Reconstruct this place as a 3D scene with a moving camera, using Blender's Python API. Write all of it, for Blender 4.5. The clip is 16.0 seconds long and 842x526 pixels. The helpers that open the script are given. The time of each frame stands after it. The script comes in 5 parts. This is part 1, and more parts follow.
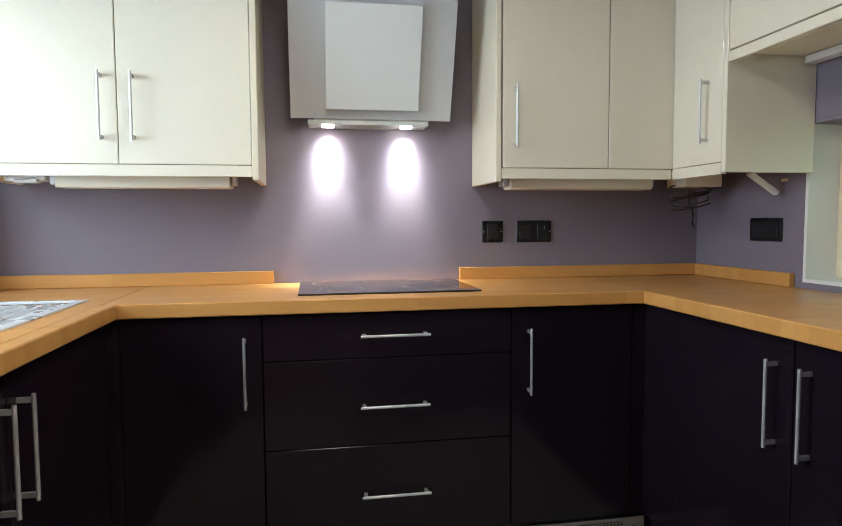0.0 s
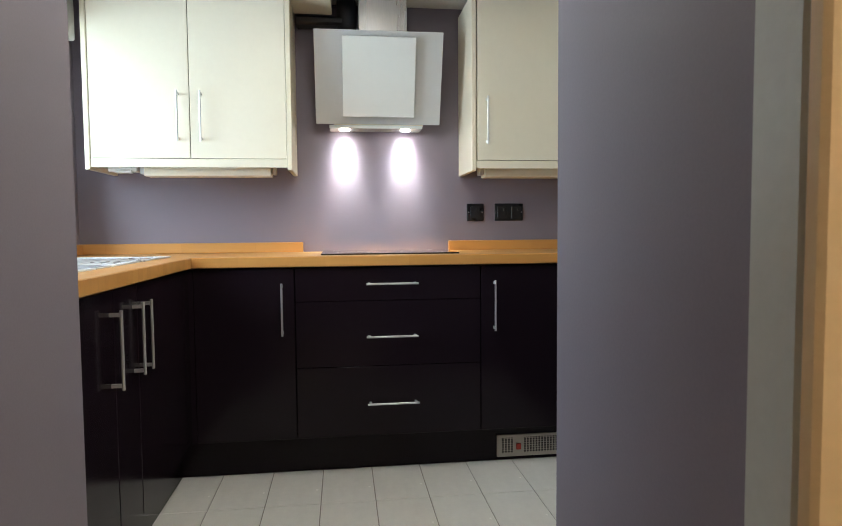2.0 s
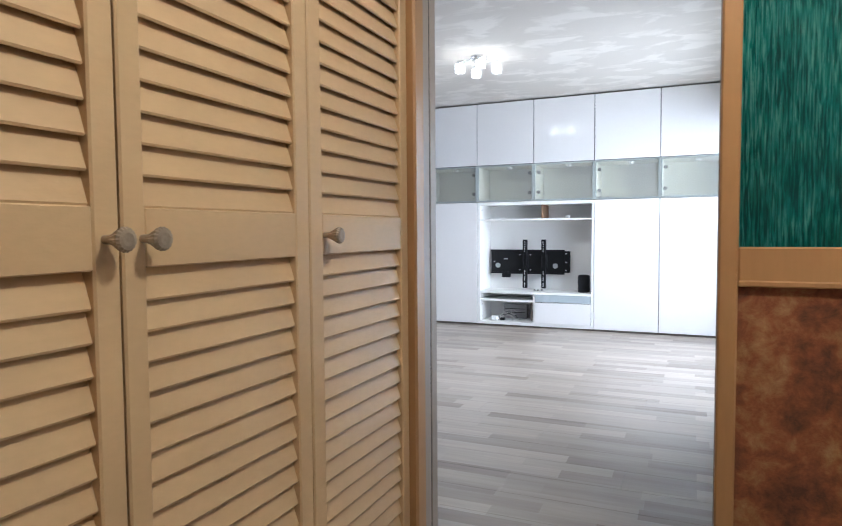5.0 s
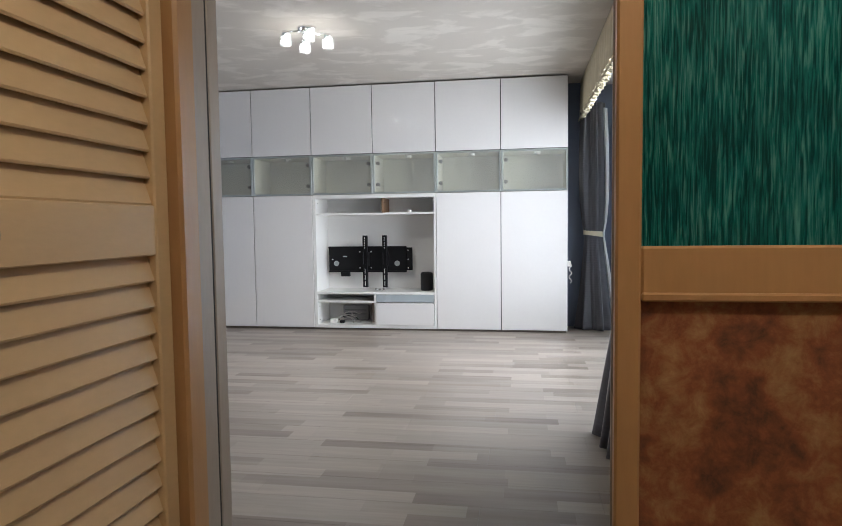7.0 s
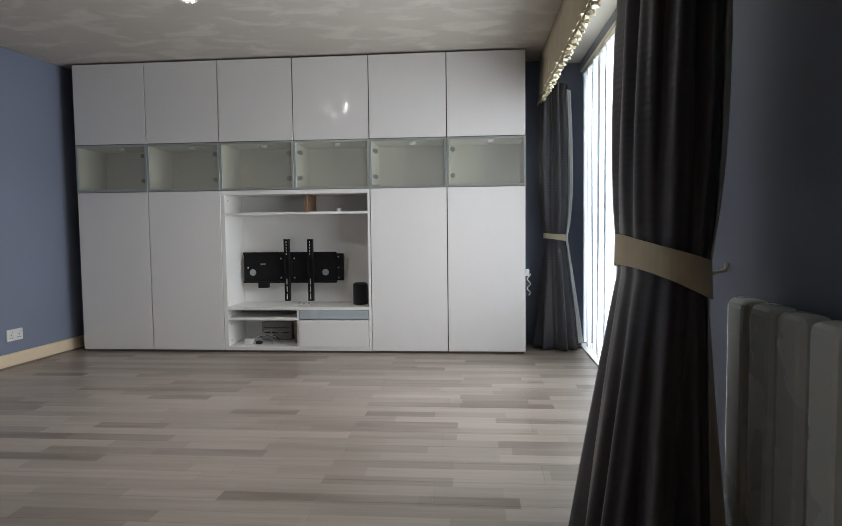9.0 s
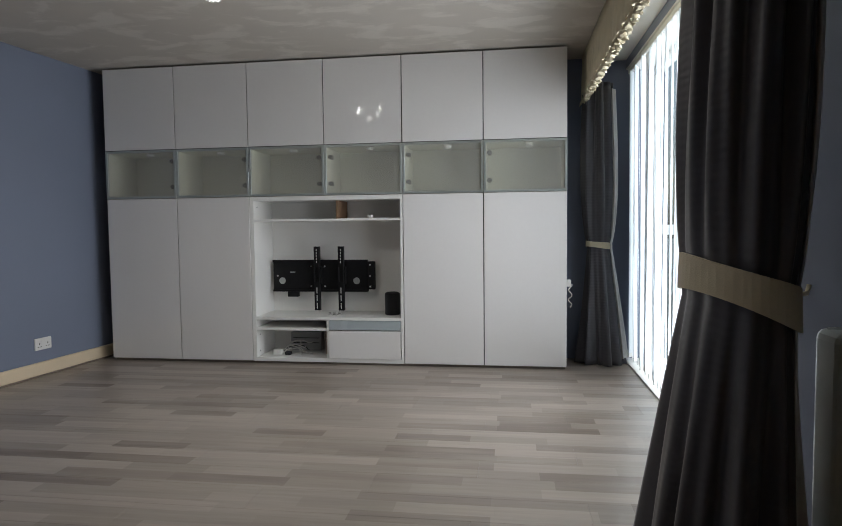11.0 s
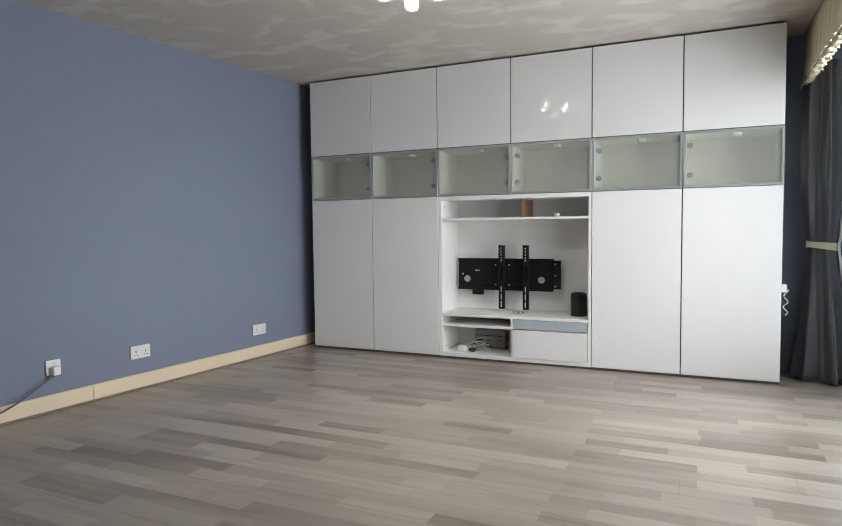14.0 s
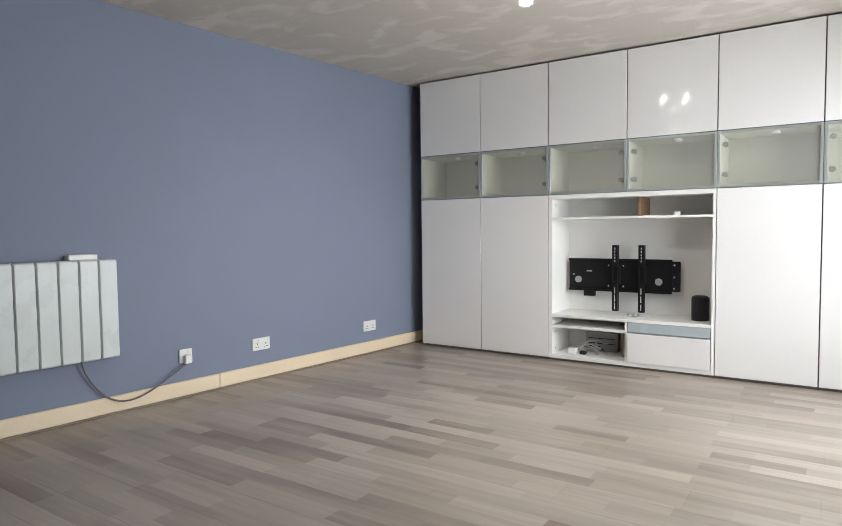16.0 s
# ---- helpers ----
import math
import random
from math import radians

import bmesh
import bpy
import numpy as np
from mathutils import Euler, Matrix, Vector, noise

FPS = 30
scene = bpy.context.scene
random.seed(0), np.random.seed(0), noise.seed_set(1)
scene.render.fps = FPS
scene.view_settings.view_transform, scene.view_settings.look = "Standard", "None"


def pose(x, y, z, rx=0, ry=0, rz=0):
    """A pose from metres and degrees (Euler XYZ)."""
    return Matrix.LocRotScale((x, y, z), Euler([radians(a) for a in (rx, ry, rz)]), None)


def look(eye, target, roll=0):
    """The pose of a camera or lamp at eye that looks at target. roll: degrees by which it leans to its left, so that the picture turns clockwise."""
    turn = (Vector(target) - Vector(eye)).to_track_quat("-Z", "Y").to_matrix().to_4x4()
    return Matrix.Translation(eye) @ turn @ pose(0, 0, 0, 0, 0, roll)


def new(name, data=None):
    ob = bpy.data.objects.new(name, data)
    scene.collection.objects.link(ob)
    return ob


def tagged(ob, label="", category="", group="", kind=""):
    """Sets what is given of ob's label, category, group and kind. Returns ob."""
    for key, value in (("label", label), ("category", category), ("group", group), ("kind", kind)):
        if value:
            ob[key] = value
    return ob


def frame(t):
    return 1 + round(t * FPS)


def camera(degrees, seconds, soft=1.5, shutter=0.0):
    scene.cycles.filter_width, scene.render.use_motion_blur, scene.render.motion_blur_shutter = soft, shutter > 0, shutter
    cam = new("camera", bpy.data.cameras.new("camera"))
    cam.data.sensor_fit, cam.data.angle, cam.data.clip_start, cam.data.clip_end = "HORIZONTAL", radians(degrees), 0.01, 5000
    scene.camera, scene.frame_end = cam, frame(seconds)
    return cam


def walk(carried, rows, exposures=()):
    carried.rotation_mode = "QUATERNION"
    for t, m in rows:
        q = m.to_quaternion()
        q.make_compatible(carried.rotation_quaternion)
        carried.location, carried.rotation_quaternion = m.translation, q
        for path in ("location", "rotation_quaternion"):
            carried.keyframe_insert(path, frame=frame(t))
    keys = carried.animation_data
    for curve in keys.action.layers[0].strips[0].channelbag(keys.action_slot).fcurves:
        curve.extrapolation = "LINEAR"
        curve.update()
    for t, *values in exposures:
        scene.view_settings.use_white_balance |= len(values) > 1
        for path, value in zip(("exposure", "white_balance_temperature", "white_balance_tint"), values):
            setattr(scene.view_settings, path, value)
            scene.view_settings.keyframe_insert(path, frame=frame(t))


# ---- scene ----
cam = camera(68.5, 16.0, soft=0.85, shutter=0.15)
PATH = [
    (0.0, -0.496, -2.285, 1.137, 86.2, 0.33, -9.91),
    (0.5, -0.469, -2.446, 1.098, 86.4, 0.39, -8.95),
    (1.0, -0.469, -2.609, 1.083, 86.26, 0.43, -8.34),
    (1.5, -0.476, -2.81, 1.054, 86.31, 0.38, -7.56),
    (2.0, -0.456, -2.955, 1.019, 86.79, 0.47, -7.28),
    (2.5, -0.439, -3.087, 1.031, 86.4, 0.53, -7.14),
    (3.0, -0.304, -3.124, 1.019, 86.17, 0.62, -6.96),
    (3.5, -0.226, -3.15, 1.011, 86.19, 0.35, -13.56),
    (3.7, -0.221, -3.169, 1.01, 86.34, 0.0, -22.11),
    (3.9, -0.215, -3.201, 1.022, 85.61, -0.54, -31.48),
    (4.0, -0.22, -3.217, 1.02, 85.86, -0.54, -35.36),
    (4.2, -0.228, -3.239, 1.007, 87.12, 0.36, -44.47),
    (4.5, -0.229, -3.259, 1.011, 86.99, 0.29, -55.1),
    (5.0, -0.233, -3.281, 1.012, 86.97, 0.43, -66.35),
    (7.3, 0.443, -3.179, 1.009, 86.36, 0.69, -81.29),
    (7.5, 0.565, -3.177, 1.009, 86.35, 0.69, -81.68),
    (8.0, 0.835, -3.182, 1.009, 86.3, 0.55, -83.06),
    (8.3, 0.972, -3.191, 1.009, 86.41, 0.66, -84.23),
    (8.5, 1.054, -3.2, 1.009, 86.48, 0.68, -84.57),
    (8.7, 1.128, -3.211, 1.009, 86.47, 0.65, -85.05),
    (11.0, 1.444, -3.194, 1.05, 86.7, 0.62, -81.79),
    (11.5, 1.442, -3.184, 1.049, 86.77, 0.57, -78.67),
    (12.0, 1.44, -3.173, 1.048, 86.8, 0.62, -75.83),
    (12.5, 1.437, -3.162, 1.046, 86.79, 0.65, -73.03),
    (13.0, 1.434, -3.149, 1.045, 86.8, 0.64, -70.34),
    (13.5, 1.432, -3.138, 1.045, 86.82, 0.59, -67.92),
    (14.0, 1.429, -3.126, 1.045, 86.83, 0.64, -65.58),
    (14.5, 1.427, -3.116, 1.045, 86.83, 0.64, -63.1),
    (15.0, 1.424, -3.105, 1.046, 86.82, 0.66, -60.67),
    (15.5, 1.421, -3.094, 1.046, 86.8, 0.56, -58.47),
    (16.0, 1.419, -3.083, 1.045, 86.85, 0.6, -56.04),
]
EXPOSURES = [(0, 0.85, 6250, 8), (2.0, 1.0, 6350, 6), (2.5, 1.1, 6400, 4), (3.0, 1.2, 6050, 3), (3.5, 1.2, 5850, 3), (4.0, 1.4, 5450, 5), (4.5, 1.05, 5450, 8), (5.0, 0.78, 5400, 9), (5.2, 0.65, 5600, 10), (7.3, 0.0, 6000, 10), (8.0, -0.3, 6100, 10), (8.7, -0.5, 6200, 10), (11.0, -0.85, 6200, 9), (12.5, -0.5, 6200, 8), (14.0, 0.0, 6200, 8), (16.0, 0.36, 6300, 9)]
walk(cam, [(t, pose(*p)) for t, *p in PATH], EXPOSURES)

# ---- light ----
world = bpy.data.worlds.new("sky")
scene.world = world
world.use_nodes = True
wn = world.node_tree.nodes
sky = wn.new("ShaderNodeTexSky")
sky.sky_type, sky.sun_disc = "NISHITA", False
sky.sun_elevation, sky.sun_rotation = radians(38), radians(160)
sky.air_density, sky.dust_density = 1.0, 4.0
wn["Background"].inputs["Strength"].default_value = 0.10
world.node_tree.links.new(sky.outputs[0], wn["Background"].inputs["Color"])

sun = new("sun", bpy.data.lights.new("sun", "SUN"))
sun.data.energy, sun.data.angle, sun.data.color = 0.6, radians(25), (1.0, 0.97, 0.93)
sun.matrix_world = look((0, 0, 0), (-0.35, 0.62, -0.70))


def lamp(name, kind, where, power, color, size, aim=None, size_y=None, spot=None):
    ob = new(name, bpy.data.lights.new(name, kind))
    ob.data.energy, ob.data.color = power, color
    if kind == "AREA":
        ob.data.shape = "RECTANGLE" if size_y else "DISK"
        ob.data.size = size
        if size_y:
            ob.data.size_y = size_y
    else:
        ob.data.shadow_soft_size = size
    if kind == "SPOT":
        ob.data.spot_size, ob.data.spot_blend = radians(spot), 1.0
    ob.matrix_world = look(where, aim) if aim else pose(*where)
    return ob


lamp("living_window_light", "AREA", (4.72, -4.055, 1.12), 53, (0.97, 0.98, 1.0), 2.1, (4.72, 0, 0.92), 2.0).data.spread = radians(138)
lamp("living_sky_light", "AREA", (4.9, -4.42, 1.15), 115, (0.94, 0.97, 1.0), 2.6, (4.9, 0, 1.15), 2.1)
lamp("kitchen_window_light", "AREA", (-2.05, -1.0, 1.5), 21, (0.74, 0.87, 1.0), 1.0, (0, -1.0, 1.2), 0.8)
lamp("hatch_window_light", "AREA", (1.295, -0.98, 1.2), 1.6, (0.96, 1.0, 1.0), 0.88, (0, -0.98, 1.2), 0.48)
lamp("hall_bulb", "POINT", (0.35, -3.75, 2.18), 23, (1.0, 0.87, 0.68), 0.06)
lamp("ceiling_light_glow", "SPOT", (4.33, -1.77, 2.16), 45, (1.0, 0.93, 0.84), 0.03, (4.33, -1.765, 0), spot=165)
lamp("kitchen_tube", "AREA", (-0.40, -1.30, 2.05), 6.5, (1.0, 0.96, 0.87), 0.12, (-0.40, -1.30, 0), 0.9)
for hx in (-0.42, -0.134):
    lamp("hood_spot", "SPOT", (hx - 0.0155, 0.066, 1.484), 8.0, (0.97, 0.97, 1.0), 0.010, (hx - 0.0155, 0.066, 1.0), spot=104)
    lamp("hood_beam", "SPOT", (hx - 0.0155, 0.062, 1.483), 30.0, (1.0, 0.95, 0.90), 0.010, (hx - 0.0155, 0.075, 1.0), spot=52)


# ---- materials ----
def mat(name, color, rough=0.5, metal=0.0, vary=0.08, scale=6.0, fine=120.0, bump=0.05, coat=0.0, stretch=(1, 1, 1), coords="Object", transmission=0.0, ior=1.45, rough_vary=0.08):
    """A surface with two scales of tone, uneven gloss and fine relief."""
    m = bpy.data.materials.new(name)
    m.use_nodes = True
    n, l = m.node_tree.nodes, m.node_tree.links
    b = n["Principled BSDF"]
    tc, mp = n.new("ShaderNodeTexCoord"), n.new("ShaderNodeMapping")
    mp.inputs["Scale"].default_value = stretch
    l.new(tc.outputs[coords], mp.inputs["Vector"])
    big, small = n.new("ShaderNodeTexNoise"), n.new("ShaderNodeTexNoise")
    big.inputs["Scale"].default_value, big.inputs["Detail"].default_value = scale, 4
    small.inputs["Scale"].default_value, small.inputs["Detail"].default_value = fine, 3
    for t in (big, small):
        l.new(mp.outputs[0], t.inputs["Vector"])
    mix = n.new("ShaderNodeMix")
    mix.data_type = "FLOAT"
    mix.inputs["Factor"].default_value = 0.4
    l.new(big.outputs["Fac"], mix.inputs["A"])
    l.new(small.outputs["Fac"], mix.inputs["B"])
    hsv = n.new("ShaderNodeHueSaturation")
    hsv.inputs["Color"].default_value = (*color, 1)
    rng = n.new("ShaderNodeMapRange")
    rng.inputs["From Min"].default_value, rng.inputs["From Max"].default_value = 0.3, 0.7
    rng.inputs["To Min"].default_value, rng.inputs["To Max"].default_value = 1 - vary, 1 + vary
    l.new(mix.outputs["Result"], rng.inputs["Value"])
    l.new(rng.outputs[0], hsv.inputs["Value"])
    l.new(hsv.outputs[0], b.inputs["Base Color"])
    rr = n.new("ShaderNodeMapRange")
    rr.inputs["From Min"].default_value, rr.inputs["From Max"].default_value = 0.3, 0.7
    rr.inputs["To Min"].default_value, rr.inputs["To Max"].default_value = max(rough - rough_vary, 0.02), min(rough + rough_vary, 1)
    l.new(big.outputs["Fac"], rr.inputs["Value"])
    l.new(rr.outputs[0], b.inputs["Roughness"])
    b.inputs["Metallic"].default_value, b.inputs["Coat Weight"].default_value = metal, coat
    b.inputs["Coat Roughness"].default_value = 0.05
    b.inputs["Transmission Weight"].default_value, b.inputs["IOR"].default_value = transmission, ior
    if bump:
        bp = n.new("ShaderNodeBump")
        bp.inputs["Strength"].default_value, bp.inputs["Distance"].default_value = bump, 0.004
        l.new(small.outputs["Fac"], bp.inputs["Height"])
        l.new(bp.outputs[0], b.inputs["Normal"])
    return m


def nodes_of(m):
    return m.node_tree.nodes, m.node_tree.links, m.node_tree.nodes["Principled BSDF"]


def socket(m, name, value):
    m.node_tree.nodes["Principled BSDF"].inputs[name].default_value = value
    return m


M_BLUE = mat("blue_wall_paint", (0.205, 0.233, 0.312), 0.72, vary=0.05, scale=2.0, fine=260, bump=0.05)
M_PURPLE = mat("mauve_wall_paint", (0.215, 0.185, 0.225), 0.62, vary=0.06, scale=2.5, fine=240, bump=0.035)
M_HALLWALL = mat("hall_wall_paint", (0.33, 0.27, 0.24), 0.7, vary=0.06, scale=2.5, fine=240, bump=0.10)
M_WHITEPAINT = mat("white_paint", (0.78, 0.77, 0.74), 0.6, vary=0.04, scale=3, fine=150, bump=0.08)
M_GREYTRIM = mat("grey_gloss_trim", (0.56, 0.57, 0.53), 0.35, vary=0.06, scale=5, fine=90, bump=0.06)
M_JAMB = mat("worn_jamb_paint", (0.37, 0.315, 0.26), 0.45, vary=0.10, scale=7, fine=90, bump=0.08, stretch=(1, 1, 0.25))
M_LOUVRE = mat("tan_eggshell_paint", (0.67, 0.475, 0.26), 0.42, vary=0.05, scale=5, fine=110, bump=0.10, stretch=(0.4, 1, 1))
M_TRIMWOOD = mat("tan_trim_paint", (0.47, 0.265, 0.11), 0.40, vary=0.08, scale=6, fine=80, bump=0.08, stretch=(1, 1, 0.15))
M_SKIRT = mat("cream_skirting", (0.80, 0.66, 0.47), 0.45, vary=0.05, scale=4, fine=90, bump=0.06)
M_WGLOSS = mat("white_gloss_door", (0.82, 0.80, 0.78), 0.03, vary=0.015, scale=3, fine=40, bump=0.003, coat=0.3, rough_vary=0.01)
M_WMELA = mat("white_melamine", (0.84, 0.83, 0.80), 0.45, vary=0.03, scale=4, fine=160, bump=0.03)
M_CARCASS = mat("pale_cabinet_inside", (0.72, 0.71, 0.60), 0.5, vary=0.03, scale=4, fine=120, bump=0.03)
M_ALU = mat("brushed_aluminium", (0.48, 0.51, 0.49), 0.36, metal=0.6, vary=0.06, scale=6, fine=200, bump=0.03, stretch=(1, 1, 0.2))
M_STEEL = mat("brushed_steel", (0.66, 0.66, 0.66), 0.28, metal=1.0, vary=0.08, scale=8, fine=240, bump=0.03, stretch=(1, 1, 0.1))
M_HANDLE = mat("satin_nickel_bar", (0.68, 0.68, 0.67), 0.40, metal=0.85, vary=0.04, scale=8, fine=200, bump=0.01)
M_SINK = mat("satin_stainless", (0.78, 0.80, 0.82), 0.30, metal=0.45, vary=0.04, scale=5, fine=60, bump=0.0)
M_GAPSHADE = mat("door_gap_shade", (0.06, 0.06, 0.058), 0.7, vary=0.05)
M_CHROME = mat("chrome", (0.8, 0.8, 0.8), 0.08, metal=1.0, vary=0.02, bump=0.0, rough_vary=0.02)
M_BLACKMETAL = mat("black_powder_coat", (0.012, 0.012, 0.013), 0.5, vary=0.2, scale=12, fine=400, bump=0.05)
M_BLACKPLASTIC = mat("black_plastic", (0.014, 0.014, 0.016), 0.4, vary=0.15, scale=12, fine=300, bump=0.04)
M_WPLASTIC = mat("white_plastic", (0.80, 0.79, 0.76), 0.35, vary=0.03, scale=10, fine=200, bump=0.02)
socket(M_BLACKMETAL, "Specular IOR Level", 0.2)
M_HINGE = mat("dull_hinge_metal", (0.26, 0.25, 0.23), 0.4, metal=0.8, vary=0.1, bump=0.0)
# near-black for painted shade inside cupboard, gap and holes; shelf pins too
M_DARKHOLE = mat("recess_shade_black", (0.02, 0.018, 0.018), 0.8, vary=0.2)
M_KCREAM = mat("cream_gloss_door", (0.80, 0.75, 0.61), 0.12, vary=0.02, scale=3, fine=40, bump=0.004, coat=0.5, rough_vary=0.03)
M_KCREAMSIDE = mat("cream_board", (0.78, 0.715, 0.56), 0.4, vary=0.03, scale=4, fine=120, bump=0.02)
M_KDARK = mat("aubergine_gloss_door", (0.0105, 0.0064, 0.0098), 0.14, vary=0.05, scale=4, fine=60, bump=0.003, coat=0.0, rough_vary=0.04)
socket(M_KDARK, "Specular IOR Level", 0.22)
M_HOBGLASS = mat("black_hob_glass", (0.012, 0.012, 0.013), 0.08, vary=0.15, scale=5, fine=50, bump=0.0, coat=0.6, rough_vary=0.03)
M_HOODPLATE = mat("white_glass_plate", (0.76, 0.79, 0.77), 0.10, vary=0.015, scale=4, fine=30, bump=0.0, coat=0.6, rough_vary=0.03)
M_HOODGLASS = mat("white_back_painted_glass", (0.60, 0.615, 0.615), 0.13, vary=0.015, scale=4, fine=30, bump=0.0, coat=0.6, rough_vary=0.03)
M_SOCKETBLK = mat("black_nickel_plate", (0.03, 0.03, 0.032), 0.28, metal=0.7, vary=0.1, bump=0.01)
M_RUBBER = mat("pvc_cable", (0.62, 0.60, 0.57), 0.5, vary=0.05, bump=0.02)
M_RADW = mat("white_radiator_enamel", (0.60, 0.635, 0.61), 0.3, vary=0.03, scale=6, fine=90, bump=0.02)
M_CREAMCLOTH = mat("cream_sateen", (0.70, 0.62, 0.44), 0.6, vary=0.08, scale=14, fine=300, bump=0.15)
M_LINING = mat("white_curtain_lining", (0.75, 0.74, 0.72), 0.8, vary=0.05, scale=14, fine=300, bump=0.1)
M_KNOB = mat("antique_brass_knob", (0.40, 0.33, 0.25), 0.42, metal=0.45, vary=0.15, scale=60, fine=300, bump=0.05)
M_PLINTHMETAL = mat("beige_grille_metal", (0.50, 0.46, 0.40), 0.45, metal=0.3, vary=0.06, bump=0.03)
M_RED = mat("red_rocker", (0.55, 0.05, 0.03), 0.35, vary=0.05)
M_CEILK = mat("kitchen_ceiling_paint", (0.72, 0.70, 0.66), 0.8, vary=0.05, scale=3, fine=160, bump=0.1)
M_TILE = mat("white_floor_tile", (0.80, 0.77, 0.72), 0.22, vary=0.05, scale=2, fine=9, bump=0.0, coords="Generated")
M_GROUT = mat("grey_grout", (0.28, 0.25, 0.22), 0.9, vary=0.15, scale=10, fine=200, bump=0.1)


def wood_worktop():
    """Oiled beech blocks: staves of differing tone along x, with grain."""
    m = mat("oiled_beech_worktop", (0.56, 0.27, 0.075), 0.36, vary=0.07, scale=3, fine=60, bump=0.03, stretch=(0.12, 1, 1), coat=0.15)
    n, l, b = nodes_of(m)
    tc = n.new("ShaderNodeTexCoord")
    br = n.new("ShaderNodeTexBrick")
    br.inputs["Color1"].default_value, br.inputs["Color2"].default_value = (0.62, 0.312, 0.092, 1), (0.55, 0.262, 0.070, 1)
    br.inputs["Mortar"].default_value = (0.54, 0.26, 0.075, 1)
    br.inputs["Scale"].default_value, br.inputs["Mortar Size"].default_value = 1.0, 0.0006
    br.inputs["Brick Width"].default_value, br.inputs["Row Height"].default_value = 0.34, 0.042
    l.new(tc.outputs["Object"], br.inputs["Vector"])
    hsv = next(q for q in n if q.type == "HUE_SAT")
    l.new(br.outputs["Color"], hsv.inputs["Color"])
    return m


M_WORKTOP = wood_worktop()


def laminate():
    """Grey-washed oak laminate: printed strips along y, each of its own tone, with grain."""
    m = mat("grey_oak_laminate", (0.4, 0.38, 0.36), 0.34, vary=0.10, scale=5, fine=70, bump=0.02, stretch=(1, 0.10, 1), coords="Object", rough_vary=0.06)
    n, l, b = nodes_of(m)
    geo = n.new("ShaderNodeNewGeometry")
    sep, com = n.new("ShaderNodeSeparateXYZ"), n.new("ShaderNodeCombineXYZ")
    l.new(geo.outputs["Position"], sep.inputs[0])
    l.new(sep.outputs["Y"], com.inputs["X"])
    l.new(sep.outputs["X"], com.inputs["Y"])
    br = n.new("ShaderNodeTexBrick")
    br.offset, br.offset_frequency, br.squash, br.squash_frequency = 0.37, 2, 0.72, 3
    br.inputs["Color1"].default_value, br.inputs["Color2"].default_value = (0, 0, 0, 1), (1, 1, 1, 1)
    br.inputs["Mortar"].default_value, br.inputs["Bias"].default_value = (0.35, 0.35, 0.35, 1), 0.0
    br.inputs["Scale"].default_value, br.inputs["Mortar Size"].default_value = 1.0, 0.0004
    br.inputs["Brick Width"].default_value, br.inputs["Row Height"].default_value = 0.52, 0.0866
    l.new(com.outputs[0], br.inputs["Vector"])
    ramp = n.new("ShaderNodeValToRGB")
    ramp.color_ramp.elements[0].color = (0.430, 0.375, 0.320, 1)
    ramp.color_ramp.elements[1].color = (0.21, 0.168, 0.135, 1)
    e = ramp.color_ramp.elements.new(0.55)
    e.color = (0.335, 0.287, 0.240, 1)
    mp3 = n.new("ShaderNodeMapping")
    mp3.inputs["Scale"].default_value = (9, 1.1, 1)
    l.new(geo.outputs["Position"], mp3.inputs["Vector"])
    run = n.new("ShaderNodeTexNoise")
    run.inputs["Scale"].default_value, run.inputs["Detail"].default_value = 1.0, 3
    l.new(mp3.outputs[0], run.inputs["Vector"])
    rr = n.new("ShaderNodeMapRange")
    rr.inputs["From Min"].default_value, rr.inputs["From Max"].default_value = 0.30, 0.66
    rr.inputs["To Min"].default_value, rr.inputs["To Max"].default_value = 0.62, 1.08
    l.new(run.outputs["Fac"], rr.inputs["Value"])
    mul = n.new("ShaderNodeMath")
    mul.operation = "MULTIPLY"
    l.new(br.outputs["Color"], mul.inputs[0])
    l.new(rr.outputs[0], mul.inputs[1])
    l.new(mul.outputs[0], ramp.inputs["Fac"])
    mp = n.new("ShaderNodeMapping")
    mp.inputs["Scale"].default_value = (34, 1.6, 1)
    l.new(geo.outputs["Position"], mp.inputs["Vector"])
    grain = n.new("ShaderNodeTexNoise")
    grain.inputs["Scale"].default_value, grain.inputs["Detail"].default_value = 1.0, 5
    l.new(mp.outputs[0], grain.inputs["Vector"])
    g2 = n.new("ShaderNodeMapRange")
    g2.inputs["From Min"].default_value, g2.inputs["From Max"].default_value = 0.3, 0.7
    g2.inputs["To Min"].default_value, g2.inputs["To Max"].default_value = 0.92, 1.07
    l.new(grain.outputs["Fac"], g2.inputs["Value"])
    h2 = n.new("ShaderNodeHueSaturation")
    l.new(ramp.outputs[0], h2.inputs["Color"])
    l.new(g2.outputs[0], h2.inputs["Value"])
    hsv = next(q for q in n if q.type == "HUE_SAT" and q != h2)
    l.new(h2.outputs[0], hsv.inputs["Color"])
    return m


M_LAMINATE = laminate()


